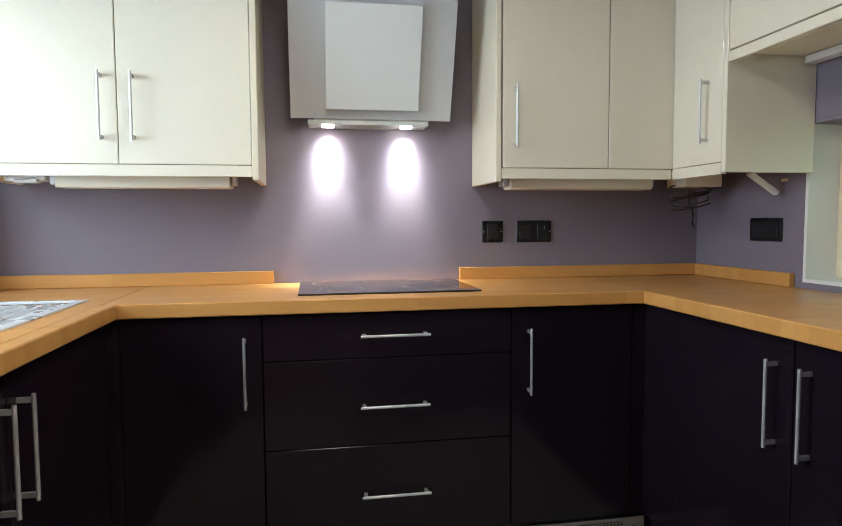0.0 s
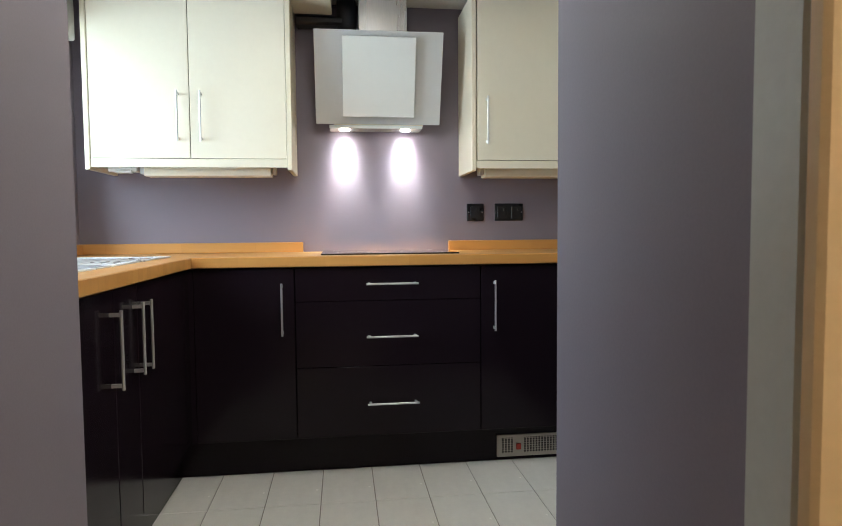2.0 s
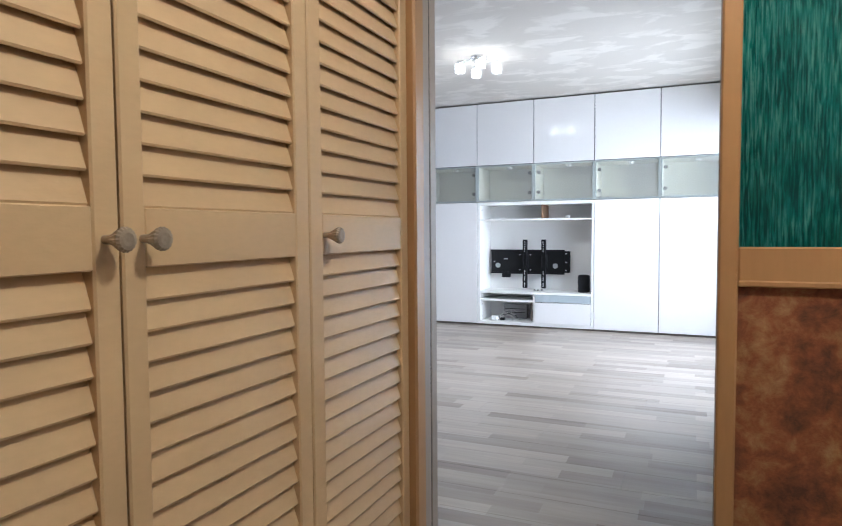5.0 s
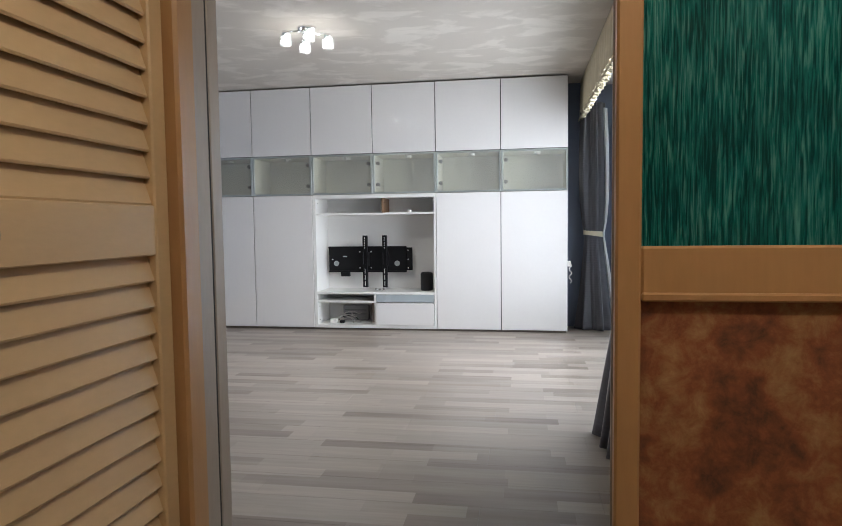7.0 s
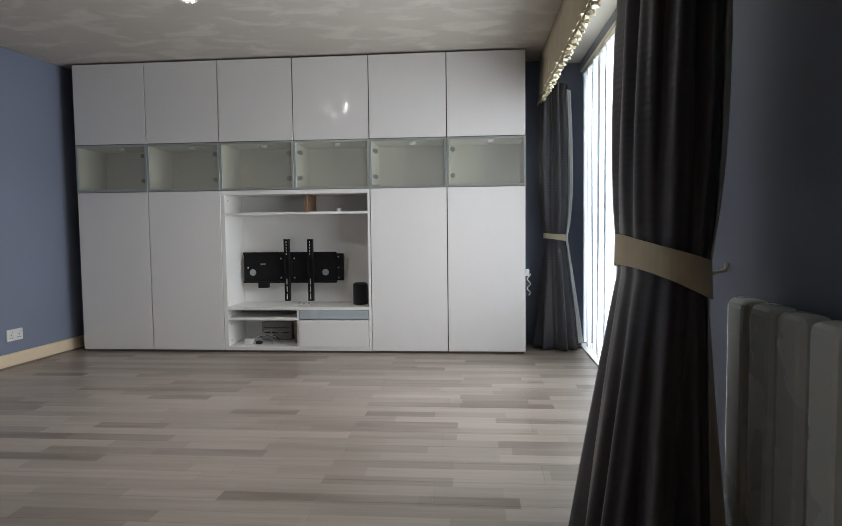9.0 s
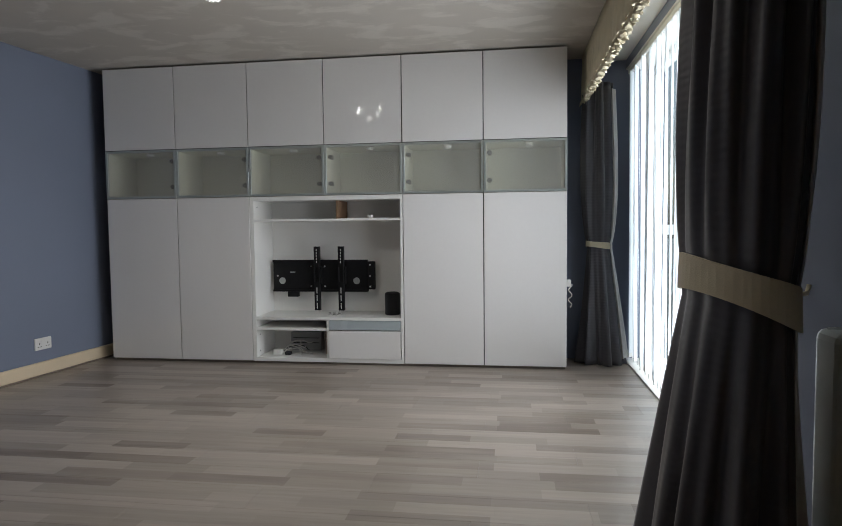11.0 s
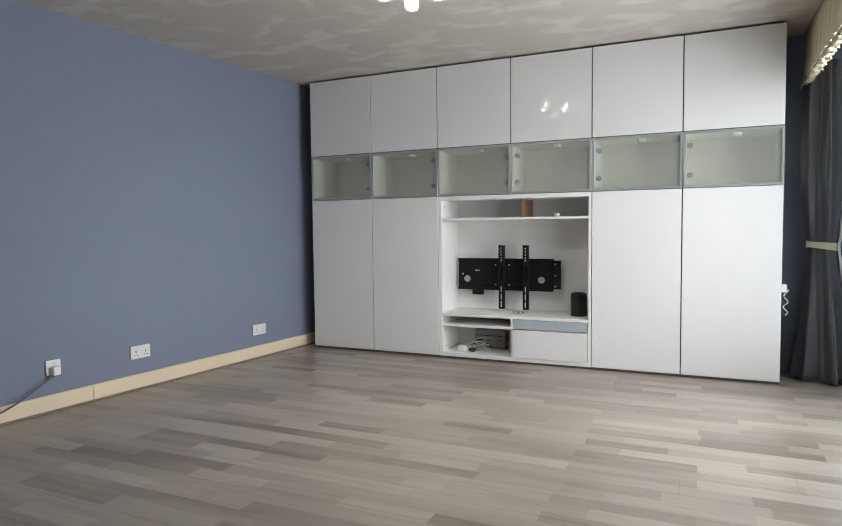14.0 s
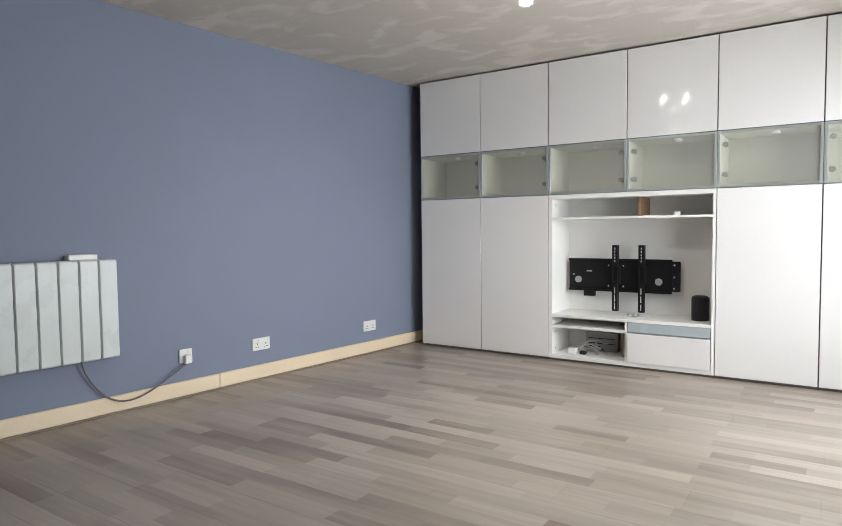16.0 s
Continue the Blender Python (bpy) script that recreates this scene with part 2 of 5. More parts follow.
def ceiling_texture():
    """Swirled textured coating: pale brushed patches on a darker beige ground, with relief."""
    m = mat("swirled_ceiling_coating", (0.6, 0.57, 0.52), 0.85, vary=0.05, scale=4, fine=180, bump=0.1)
    n, l, b = nodes_of(m)
    geo, mp = n.new("ShaderNodeNewGeometry"), n.new("ShaderNodeMapping")
    mp.inputs["Scale"].default_value = (6.4, 3.6, 1)
    mp.inputs["Rotation"].default_value = (0, 0, radians(12))
    l.new(geo.outputs["Position"], mp.inputs["Vector"])
    t = n.new("ShaderNodeTexNoise")
    t.inputs["Scale"].default_value, t.inputs["Detail"].default_value, t.inputs["Distortion"].default_value = 0.8, 5.0, 0.5
    t.inputs["Roughness"].default_value = 0.55
    l.new(mp.outputs[0], t.inputs["Vector"])
    ramp = n.new("ShaderNodeValToRGB")
    ramp.color_ramp.elements[0].position, ramp.color_ramp.elements[0].color = 0.50, (0.545, 0.50, 0.44, 1)
    ramp.color_ramp.elements[1].position, ramp.color_ramp.elements[1].color = 0.60, (0.64, 0.595, 0.53, 1)
    l.new(t.outputs["Fac"], ramp.inputs["Fac"])
    hsv = next(q for q in n if q.type == "HUE_SAT")
    l.new(ramp.outputs[0], hsv.inputs["Color"])
    bp = n.new("ShaderNodeBump")
    bp.inputs["Strength"].default_value, bp.inputs["Distance"].default_value = 0.35, 0.006
    l.new(ramp.outputs[0], bp.inputs["Height"])
    l.new(bp.outputs[0], b.inputs["Normal"])
    return m


M_CEIL = ceiling_texture()


def curtain_cloth():
    """Dark silver-violet taffeta with sewn cross ribs."""
    m = mat("slate_taffeta", (0.084, 0.081, 0.091), 0.36, vary=0.12, scale=10, fine=200, bump=0.1, stretch=(1, 1, 0.3))
    socket(m, "Sheen Weight", 0.1)
    n, l, b = nodes_of(m)
    geo = n.new("ShaderNodeNewGeometry")
    wv = n.new("ShaderNodeTexWave")
    wv.wave_type, wv.bands_direction = "BANDS", "Z"
    wv.inputs["Scale"].default_value, wv.inputs["Distortion"].default_value, wv.inputs["Detail"].default_value = 14.0, 3.5, 2.0
    l.new(geo.outputs["Position"], wv.inputs["Vector"])
    bp = n.new("ShaderNodeBump")
    bp.inputs["Strength"].default_value, bp.inputs["Distance"].default_value = 0.10, 0.006
    l.new(wv.outputs["Fac"], bp.inputs["Height"])
    l.new(bp.outputs[0], b.inputs["Normal"])
    return m


M_CURTAIN = curtain_cloth()


def translucent(name, color, amount, rough=0.8):
    m = mat(name, color, rough, vary=0.04, scale=10, fine=220, bump=0.05, stretch=(1, 1, 0.2))
    n, l, b = nodes_of(m)
    tr, mx = n.new("ShaderNodeBsdfTranslucent"), n.new("ShaderNodeMixShader")
    tr.inputs["Color"].default_value = (*color, 1)
    mx.inputs[0].default_value = amount
    l.new(b.outputs[0], mx.inputs[1])
    l.new(tr.outputs[0], mx.inputs[2])
    l.new(mx.outputs[0], n["Material Output"].inputs["Surface"])
    return m


M_BLIND = translucent("white_blind_fabric", (0.82, 0.85, 0.88), 0.22)


def clear_glass(name, color, rough, clear):
    """Thin glass: part plain view through, part glossy glass."""
    m = mat(name, color, rough, vary=0.01, bump=0.0, rough_vary=0.02)
    n, l, b = nodes_of(m)
    tp, mx = n.new("ShaderNodeBsdfTransparent"), n.new("ShaderNodeMixShader")
    tp.inputs["Color"].default_value = (*color, 1)
    mx.inputs[0].default_value = clear
    l.new(b.outputs[0], mx.inputs[1])
    l.new(tp.outputs[0], mx.inputs[2])
    l.new(mx.outputs[0], n["Material Output"].inputs["Surface"])
    return m


M_CABGLASS = clear_glass("pale_green_cabinet_glass", (0.95, 0.955, 0.94), 0.10, 0.88)
M_PANE = clear_glass("window_glass", (0.95, 0.98, 0.97), 0.03, 0.93)
M_SHADE = clear_glass("ribbed_shade_glass", (0.93, 0.95, 0.95), 0.10, 0.82)
M_FROST = translucent("pale_green_obscure_glass", (0.60, 0.67, 0.58), 0.7, 0.3)


def green_glass():
    """Teal obscure glass: fine wavering vertical reeds, their highlights painted into the colour as pale streaks, over
    cloudy depth.
    """
    m = mat("green_streaked_glass", (0.012, 0.16, 0.13), 0.16, vary=0.15, scale=3, fine=30, bump=0.0, stretch=(1, 1, 0.2), rough_vary=0.05)
    n, l, b = nodes_of(m)
    geo = n.new("ShaderNodeNewGeometry")

    def streaks(scale, detail, distortion):
        mp, t = n.new("ShaderNodeMapping"), n.new("ShaderNodeTexNoise")
        mp.inputs["Scale"].default_value = scale
        l.new(geo.outputs["Position"], mp.inputs["Vector"])
        t.inputs["Scale"].default_value, t.inputs["Detail"].default_value, t.inputs["Distortion"].default_value = 1.0, detail, distortion
        l.new(mp.outputs[0], t.inputs["Vector"])
        return t.outputs["Fac"]

    def mixed(op, a, c):
        q = n.new("ShaderNodeMath")
        q.operation = op
        for k, v in enumerate((a, c)):
            if isinstance(v, float):
                q.inputs[k].default_value = v
            else:
                l.new(v, q.inputs[k])
        return q.outputs[0]

    reeds = streaks((1, 270, 15), 3, 0.6)
    cloud = streaks((1, 7, 4), 3, 0.4)
    height = mixed("ADD", mixed("MULTIPLY", reeds, 0.66), mixed("MULTIPLY", cloud, 0.34))
    bp = n.new("ShaderNodeBump")
    bp.inputs["Strength"].default_value, bp.inputs["Distance"].default_value = 0.7, 0.008
    l.new(reeds, bp.inputs["Height"])
    l.new(bp.outputs[0], b.inputs["Normal"])
    ramp = n.new("ShaderNodeValToRGB")
    ramp.color_ramp.elements[0].position, ramp.color_ramp.elements[0].color = 0.42, (0.006, 0.10, 0.095, 1)
    ramp.color_ramp.elements[1].position, ramp.color_ramp.elements[1].color = 0.66, (0.19, 0.60, 0.54, 1)
    e = ramp.color_ramp.elements.new(0.52)
    e.color = (0.02, 0.29, 0.25, 1)
    l.new(height, ramp.inputs["Fac"])
    hsv = next(q for q in n if q.type == "HUE_SAT")
    l.new(ramp.outputs[0], hsv.inputs["Color"])
    tr, mx = n.new("ShaderNodeBsdfTranslucent"), n.new("ShaderNodeMixShader")
    l.new(hsv.outputs[0], tr.inputs["Color"])
    l.new(bp.outputs[0], tr.inputs["Normal"])
    mx.inputs[0].default_value = 0.55
    l.new(b.outputs[0], mx.inputs[1])
    l.new(tr.outputs[0], mx.inputs[2])
    l.new(mx.outputs[0], n["Material Output"].inputs["Surface"])
    return m


M_GREEN = green_glass()


def marbled_panel():
    """Brown-red marbled wallpaper with dark vine-like stains."""
    m = mat("rust_marbled_paper", (0.2, 0.08, 0.04), 0.55, vary=0.2, scale=6, fine=60, bump=0.08)
    n, l, b = nodes_of(m)
    geo = n.new("ShaderNodeNewGeometry")
    t = n.new("ShaderNodeTexNoise")
    t.inputs["Scale"].default_value, t.inputs["Detail"].default_value, t.inputs["Distortion"].default_value = 24.0, 10, 0.3
    t.inputs["Roughness"].default_value = 0.75
    l.new(geo.outputs["Position"], t.inputs["Vector"])
    ramp = n.new("ShaderNodeValToRGB")
    ramp.color_ramp.elements[0].position, ramp.color_ramp.elements[0].color = 0.38, (0.10, 0.040, 0.023, 1)
    ramp.color_ramp.elements[1].position, ramp.color_ramp.elements[1].color = 0.64, (0.42, 0.25, 0.10, 1)
    e = ramp.color_ramp.elements.new(0.5)
    e.color = (0.27, 0.092, 0.038, 1)
    broad, mix = n.new("ShaderNodeTexNoise"), n.new("ShaderNodeMix")
    broad.inputs["Scale"].default_value, broad.inputs["Detail"].default_value, broad.inputs["Distortion"].default_value = 6.5, 4, 0.8
    l.new(geo.outputs["Position"], broad.inputs["Vector"])
    mix.data_type = "FLOAT"
    mix.inputs["Factor"].default_value = 0.48
    l.new(t.outputs["Fac"], mix.inputs["A"])
    l.new(broad.outputs["Fac"], mix.inputs["B"])
    l.new(mix.outputs["Result"], ramp.inputs["Fac"])
    hsv = next(q for q in n if q.type == "HUE_SAT")
    l.new(ramp.outputs[0], hsv.inputs["Color"])
    return m


M_MARBLE = marbled_panel()


def glow(name, color, strength):
    m = bpy.data.materials.new(name)
    m.use_nodes = True
    n = m.node_tree.nodes
    b = n["Principled BSDF"]
    b.inputs["Base Color"].default_value = (*color, 1)
    b.inputs["Emission Color"].default_value = (*color, 1)
    b.inputs["Emission Strength"].default_value = strength
    return m


M_BULB = glow("lit_bulb", (1.0, 0.95, 0.86), 45)
M_HOODLAMP = glow("lit_hood_lamp", (1.0, 0.96, 0.9), 40)
M_SKYGLOW = glow("bright_overcast_distance", (0.95, 0.98, 1.0), 3.0)


# ---- building helpers ----
def box(bm, x0, x1, y0, y1, z0, z1, bevel=0.0, seg=1):
    vs = bmesh.ops.create_cube(bm, size=1.0)["verts"]
    bmesh.ops.scale(bm, vec=(x1 - x0, y1 - y0, z1 - z0), verts=vs)
    bmesh.ops.translate(bm, vec=((x0 + x1) / 2, (y0 + y1) / 2, (z0 + z1) / 2), verts=vs)
    if bevel:
        es = list({e for v in vs for e in v.link_edges})
        bmesh.ops.bevel(bm, geom=es, offset=bevel, segments=seg, affect="EDGES", profile=0.5)
    return bm


def boxes(*items, bevel=0.0):
    bm = bmesh.new()
    for it in items:
        box(bm, *it, bevel=bevel)
    return bm


def prism(bm, pts, z0, z1):
    lo = [bm.verts.new((x, y, z0)) for x, y in pts]
    hi = [bm.verts.new((x, y, z1)) for x, y in pts]
    n = len(pts)
    bm.faces.new(lo[::-1])
    bm.faces.new(hi)
    for i in range(n):
        bm.faces.new((lo[i], lo[(i + 1) % n], hi[(i + 1) % n], hi[i]))
    return bm


def turned(bm, profile, axis_m, n=20):
    """Spin a profile of (radius, height) about the z axis of axis_m."""
    rings = []
    for r, h in profile:
        rings.append([bm.verts.new(axis_m @ Vector((r * math.cos(2 * math.pi * i / n), r * math.sin(2 * math.pi * i / n), h))) for i in range(n)])
    for a, b in zip(rings, rings[1:]):
        for i in range(n):
            bm.faces.new((a[i], a[(i + 1) % n], b[(i + 1) % n], b[i]))
    bm.faces.new(rings[0][::-1])
    bm.faces.new(rings[-1])
    return bm


def tube(bm, pts, r, n=8):
    """A round tube along points."""
    pts = [Vector(p) for p in pts]
    rings = []
    for i, p in enumerate(pts):
        d = (pts[min(i + 1, len(pts) - 1)] - pts[max(i - 1, 0)]).normalized()
        q = d.to_track_quat("Z", "Y").to_matrix()
        rings.append([bm.verts.new(p + q @ Vector((r * math.cos(2 * math.pi * k / n), r * math.sin(2 * math.pi * k / n), 0))) for k in range(n)])
    for a, b in zip(rings, rings[1:]):
        for i in range(n):
            bm.faces.new((a[i], a[(i + 1) % n], b[(i + 1) % n], b[i]))
    bm.faces.new(rings[0][::-1])
    bm.faces.new(rings[-1])
    return bm


def mesh_of(name, bm, material, smooth=False):
    bmesh.ops.recalc_face_normals(bm, faces=bm.faces)
    me = bpy.data.meshes.new(name)
    bm.to_mesh(me)
    bm.free()
    me.materials.append(material)
    if smooth:
        me.polygons.foreach_set("use_smooth", [True] * len(me.polygons))
    return me


def part(name, bm, material, parent, label="", smooth=False):
    ob = new(name, mesh_of(name, bm, material, smooth))
    ob.parent = parent
    if label:
        tagged(ob, label)
    return ob


SHIFT = Matrix.Translation((0, 0, 0))


def wall_pieces(name, material, label, *pieces):
    for p in pieces:
        structure(name, boxes(p), material, label, "wall")


def thing(name, label, category, group="", m=None):
    ob = new(name)
    ob.empty_display_size = 0.1
    tagged(ob, label, category, group)
    ob.matrix_basis = SHIFT @ (m or Matrix.Identity(4))
    return ob


def structure(name, bm, material, label="", category=""):
    bmesh.ops.transform(bm, matrix=SHIFT, verts=bm.verts)
    return tagged(new(name, mesh_of(name, bm, material)), label, category, kind="structure")


# ---- the shell ----
H, HK = 2.332, 2.09
XE, XW, YS = 6.42, 1.42, -4.07


def north(x):
    return 0.11 + (XE - x) * 0.0805


NA = math.degrees(math.atan(-0.0805))

structure("wall_north", prism(bmesh.new(), [(1.32, north(1.32)), (6.55, north(6.55)), (6.55, north(6.55) + 0.15), (1.32, north(1.32) + 0.15)], 0, H), M_BLUE, "pale blue painted living room wall", "wall")
structure("wall_east", boxes((XE, XE + 0.15, YS - 0.3, 0.12, 0, H)), M_BLUE, "blue painted wall behind the cabinets", "wall")
wall_pieces("wall_south", M_BLUE, "blue painted wall round the big window", (XW, 3.70, YS - 0.3, YS, 0, H), (3.70, XE, YS - 0.3, YS, 2.24, H))
wall_pieces("wall_west", M_BLUE, "painted wall between hall and living room", (1.32, XW, -2.58, -1.46, 0, H), (1.32, XW, -0.48, north(1.4), 0, H), (1.32, XW, -1.46, -0.48, 0, 0.93), (1.32, XW, -1.46, -0.48, 1.46, H), (1.32, XW, -4.4, -2.58, 2.10, H))
structure("ceiling_living", boxes((1.30, 6.57, -4.4, 0.75, H, H + 0.1)), M_CEIL, "textured swirled beige ceiling", "ceiling")
structure("ceiling_hall", boxes((-2.2, 1.30, -4.4, -2.10, H, H + 0.1)), M_CEILK, "plain white hall ceiling", "ceiling")
structure("ceiling_kitchen", boxes((-1.9, 1.40, -2.10, 0.28, HK, HK + 0.1)), M_CEILK, "low white kitchen ceiling", "ceiling")

# kitchen shell, in the kitchen's own axes
KITCHEN = Matrix.Translation((-0.0155, -0.034, 0))
SHIFT = KITCHEN
structure("wall_kitchen_north", boxes((-1.80, 1.27, 0.13, 0.28, 0, HK)), M_PURPLE, "mauve painted wall behind the hob", "wall")
wall_pieces("wall_kitchen_east", M_PURPLE, "mauve kitchen wall with a window opening", (1.12, 1.27, -0.45, 0.13, 0, HK), (1.12, 1.27, -2.03, -0.45, 0, 0.93), (1.12, 1.27, -2.03, -0.45, 1.46, HK), (1.12, 1.27, -2.03, -1.45, 0.93, 1.46))
wall_pieces("wall_kitchen_west", M_PURPLE, "mauve kitchen wall with a window over the sink", (-1.80, -1.65, -0.20, 0.13, 0, HK), (-1.80, -1.65, -1.70, -0.20, 0, 1.0), (-1.80, -1.65, -1.70, -0.20, 1.86, HK), (-1.80, -1.65, -1.85, -1.55, 1.0, 1.86))
SHIFT = Matrix.Translation((0, 0, 0))
wall_pieces("wall_kitchen_south", M_PURPLE, "mauve kitchen wall beside the opening", (-1.82, -0.945, -1.885, -1.735, 0, H), (-0.945, -0.157, -2.49, -2.10, 2.09, H))
structure("wall_passage_west", boxes((-1.10, -0.945, -2.60, -1.885, 0, H)), M_PURPLE, "mauve painted wall of the passage", "wall")
wall_pieces("wall_closet_side", M_PURPLE, "mauve painted wall beside the cupboard", (-0.154, -0.095, -2.533, -2.112, 0, H), (-0.095, 1.32, -2.19, -2.112, 0, H))
structure("wall_hall_north", boxes((-2.2, -1.10, -2.60, -2.45, 0, H)), M_HALLWALL, "painted hall wall", "wall")
structure("wall_hall_west", boxes((-2.3, -2.2, -4.4, -2.45, 0, H)), M_HALLWALL, "painted hall wall", "wall")
structure("wall_hall_south", boxes((-2.2, 1.32, -4.4, -4.28, 0, H)), M_HALLWALL, "painted hall wall", "wall")
structure("trim", boxes((-0.160, -0.099, -2.588, -2.533, 0, 2.15), bevel=0.004), M_GREYTRIM, "grey painted door lining of the kitchen opening", "trim")

# ground under everything, seen through the window
structure("ground", boxes((-60, 60, -60, 60, -0.35, -0.2)), mat("grey_paving", (0.3, 0.3, 0.29), 0.9, vary=0.15, scale=2, fine=60, bump=0.2), "grey paved ground outside", "ground")
structure("backdrop", boxes((-25, 35, -58, -57.5, -0.2, 30)), M_SKYGLOW, "bright overcast distance", "sky")

floor = structure("floor_living", boxes((-2.2, 6.5, -4.38, 0.60, -0.12, -0.012)), M_LAMINATE, "grey oak laminate floor in strips", "floor")
floor_k = structure("floor_kitchen", boxes((-1.7, 1.2, -2.40, 0.2, -0.06, -0.004)), M_GROUT, "white ceramic tiled kitchen floor", "floor")

# ---- louvred cupboard in the hall ----
YL = -2.590
closet = thing("louvred_cupboard", "tan painted built-in cupboard with three louvred doors", "cupboard", m=pose(0, 0, 0))
part("frame_post", boxes((-0.161, -0.098, -2.606, -2.588, 0, 2.15), bevel=0.004), M_LOUVRE, closet)
part("hinge_stop", boxes((-0.0975, -0.082, -2.592, -2.55, 0, 2.12), bevel=0.003), M_LOUVRE, closet)
part("end_post", boxes((1.262, 1.322, -2.612, -2.54, 0, 2.15), bevel=0.006), M_TRIMWOOD, closet, "brown varnished door post")
part("head_rail", boxes((-0.158, 1.322, -2.606, -2.54, 2.15, H), bevel=0.003), M_LOUVRE, closet)
# back coloured near-black to stand in for the cupboard's inner shade
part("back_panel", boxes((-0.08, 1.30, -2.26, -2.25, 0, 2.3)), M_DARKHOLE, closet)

ZR0, ZR1 = 0.963, 1.046
PITCH = 0.0437


def slat_mesh(width):
    bm = box(bmesh.new(), -width / 2, width / 2, -0.0035, 0.0035, -0.0272, 0.0272, bevel=0.0025)
    bmesh.ops.rotate(bm, cent=(0, 0, 0), matrix=Matrix.Rotation(radians(-18), 3, "X"), verts=bm.verts)
    return mesh_of("slat", bm, M_LOUVRE)


def louvre_door(x0, p0, p1, x1, knob_x, n):
    """A door leaf: stiles, three rails, two panels of sloped slats, a knob."""
    leaf = part("door", boxes((x0, p0, YL, YL + 0.028, 0.02, 2.10), (p1, x1, YL, YL + 0.028, 0.02, 2.10), bevel=0.003), M_LOUVRE, closet)
    part("mid_rail", boxes((p0, p1, YL + 0.001, YL + 0.027, ZR0, ZR1), bevel=0.002), M_LOUVRE, leaf)
    part("top_rail", boxes((p0, p1, YL + 0.001, YL + 0.027, 2.02, 2.10), bevel=0.002), M_LOUVRE, leaf)
    part("bottom_rail", boxes((p0, p1, YL + 0.001, YL + 0.027, 0.02, 0.16), bevel=0.002), M_LOUVRE, leaf)
    me = slat_mesh(p1 - p0)
    for z0, z1 in ((0.16, ZR0), (ZR1, 2.02)):
        count = int((z1 - z0 - 0.006) / PITCH)
        for i in range(count + 1):
            z = (z0 + 0.0255 + i * PITCH) if z0 > 1 else (z1 + 0.0255 - (0.006, 0.003, 0.0)[n] - (i + 1) * PITCH)
            if z < z0 + 0.012:
                continue
            s = new("slat", me)
            s.parent = leaf
            s.location = ((p0 + p1) / 2, YL + 0.016, z)
    bm = bmesh.new()
    at = Matrix.Translation((knob_x, YL, 1.003)) @ Matrix.Rotation(radians(90), 4, "X")
    prof = [(0.0060, 0, 0), (0.0062, 0.010, 0), (0.0085, 0.018, 0.06), (0.0135, 0.028, 0.10), (0.0168, 0.035, 0.10), (0.0168, 0.038, 0.08), (0.0135, 0.0415, 0.05), (0.0085, 0.0425, 0), (0.0030, 0.0420, 0)]
    seg = 36
    rings = [[bm.verts.new(at @ Vector((q * (1 - fl * (i % 2)) * math.cos(2 * math.pi * i / seg), q * (1 - fl * (i % 2)) * math.sin(2 * math.pi * i / seg), h))) for i in range(seg)] for q, h, fl in prof]
    for ra, rb in zip(rings, rings[1:]):
        for i in range(seg):
            bm.faces.new((ra[i], ra[(i + 1) % seg], rb[(i + 1) % seg], rb[i]))
    bm.faces.new(rings[-1])
    part("knob", bm, M_KNOB, leaf, "fluted antique metal knob")
    return leaf


d1 = louvre_door(-0.080, -0.042, 0.315, 0.355, 0.332, 0)
d2 = louvre_door(0.359, 0.398, 0.753, 0.797, 0.392, 1)
d3 = louvre_door(0.801, 0.846, 1.218, 1.258, 0.850, 2)
for hz in (0.32, 0.823, 1.85):
    bm = turned(bmesh.new(), [(0.0035, 0), (0.0035, 0.052)], Matrix.Translation((-0.089, YL - 0.008, hz)), 10)
    part("hinge", bm, M_LOUVRE, closet)

# ---- doorway to the living room ----
door_frame = thing("door_frame", "worn painted doorway frame into the living room", "door frame")
part("jamb", boxes((1.322, 1.386, -2.600, -2.575, 0, 2.10), bevel=0.003), M_JAMB, door_frame)
# thin near-black strip painting the dark gap beside the jamb
part("gap_shade_strip", boxes((1.3865, 1.3935, -2.5975, -2.575, 0, 2.10)), M_DARKHOLE, door_frame)
part("architrave", boxes((1.394, 1.436, -2.599, -2.575, 0, 2.12), bevel=0.003), M_JAMB, door_frame)
part("head", boxes((1.322, 1.432, -3.352, -2.575, 2.08, 2.14), bevel=0.004), M_JAMB, door_frame)

screen = thing("glazed_screen", "brown framed screen with green streaked glass and marbled panel", "partition")
part("edge_strip", boxes((1.324, 1.334, -3.372, -3.334, 0, 2.10), bevel=0.002), M_JAMB, screen, "pale worn edge strip")
part("stile", boxes((1.298, 1.324, -3.376, -3.336, 0, 2.10), bevel=0.004), M_TRIMWOOD, screen)
part("stile", boxes((1.298, 1.324, -4.28, -4.20, 0, 2.10), bevel=0.004), M_TRIMWOOD, screen)
part("mid_rail", boxes((1.300, 1.322, -4.20, -3.376, 0.882, 0.970), bevel=0.004), M_TRIMWOOD, screen)
part("bead", boxes((1.294, 1.306, -4.20, -3.376, 0.882, 0.896), bevel=0.003), M_TRIMWOOD, screen)
part("top_rail", boxes((1.300, 1.322, -4.20, -3.376, 2.02, 2.10), bevel=0.004), M_TRIMWOOD, screen)
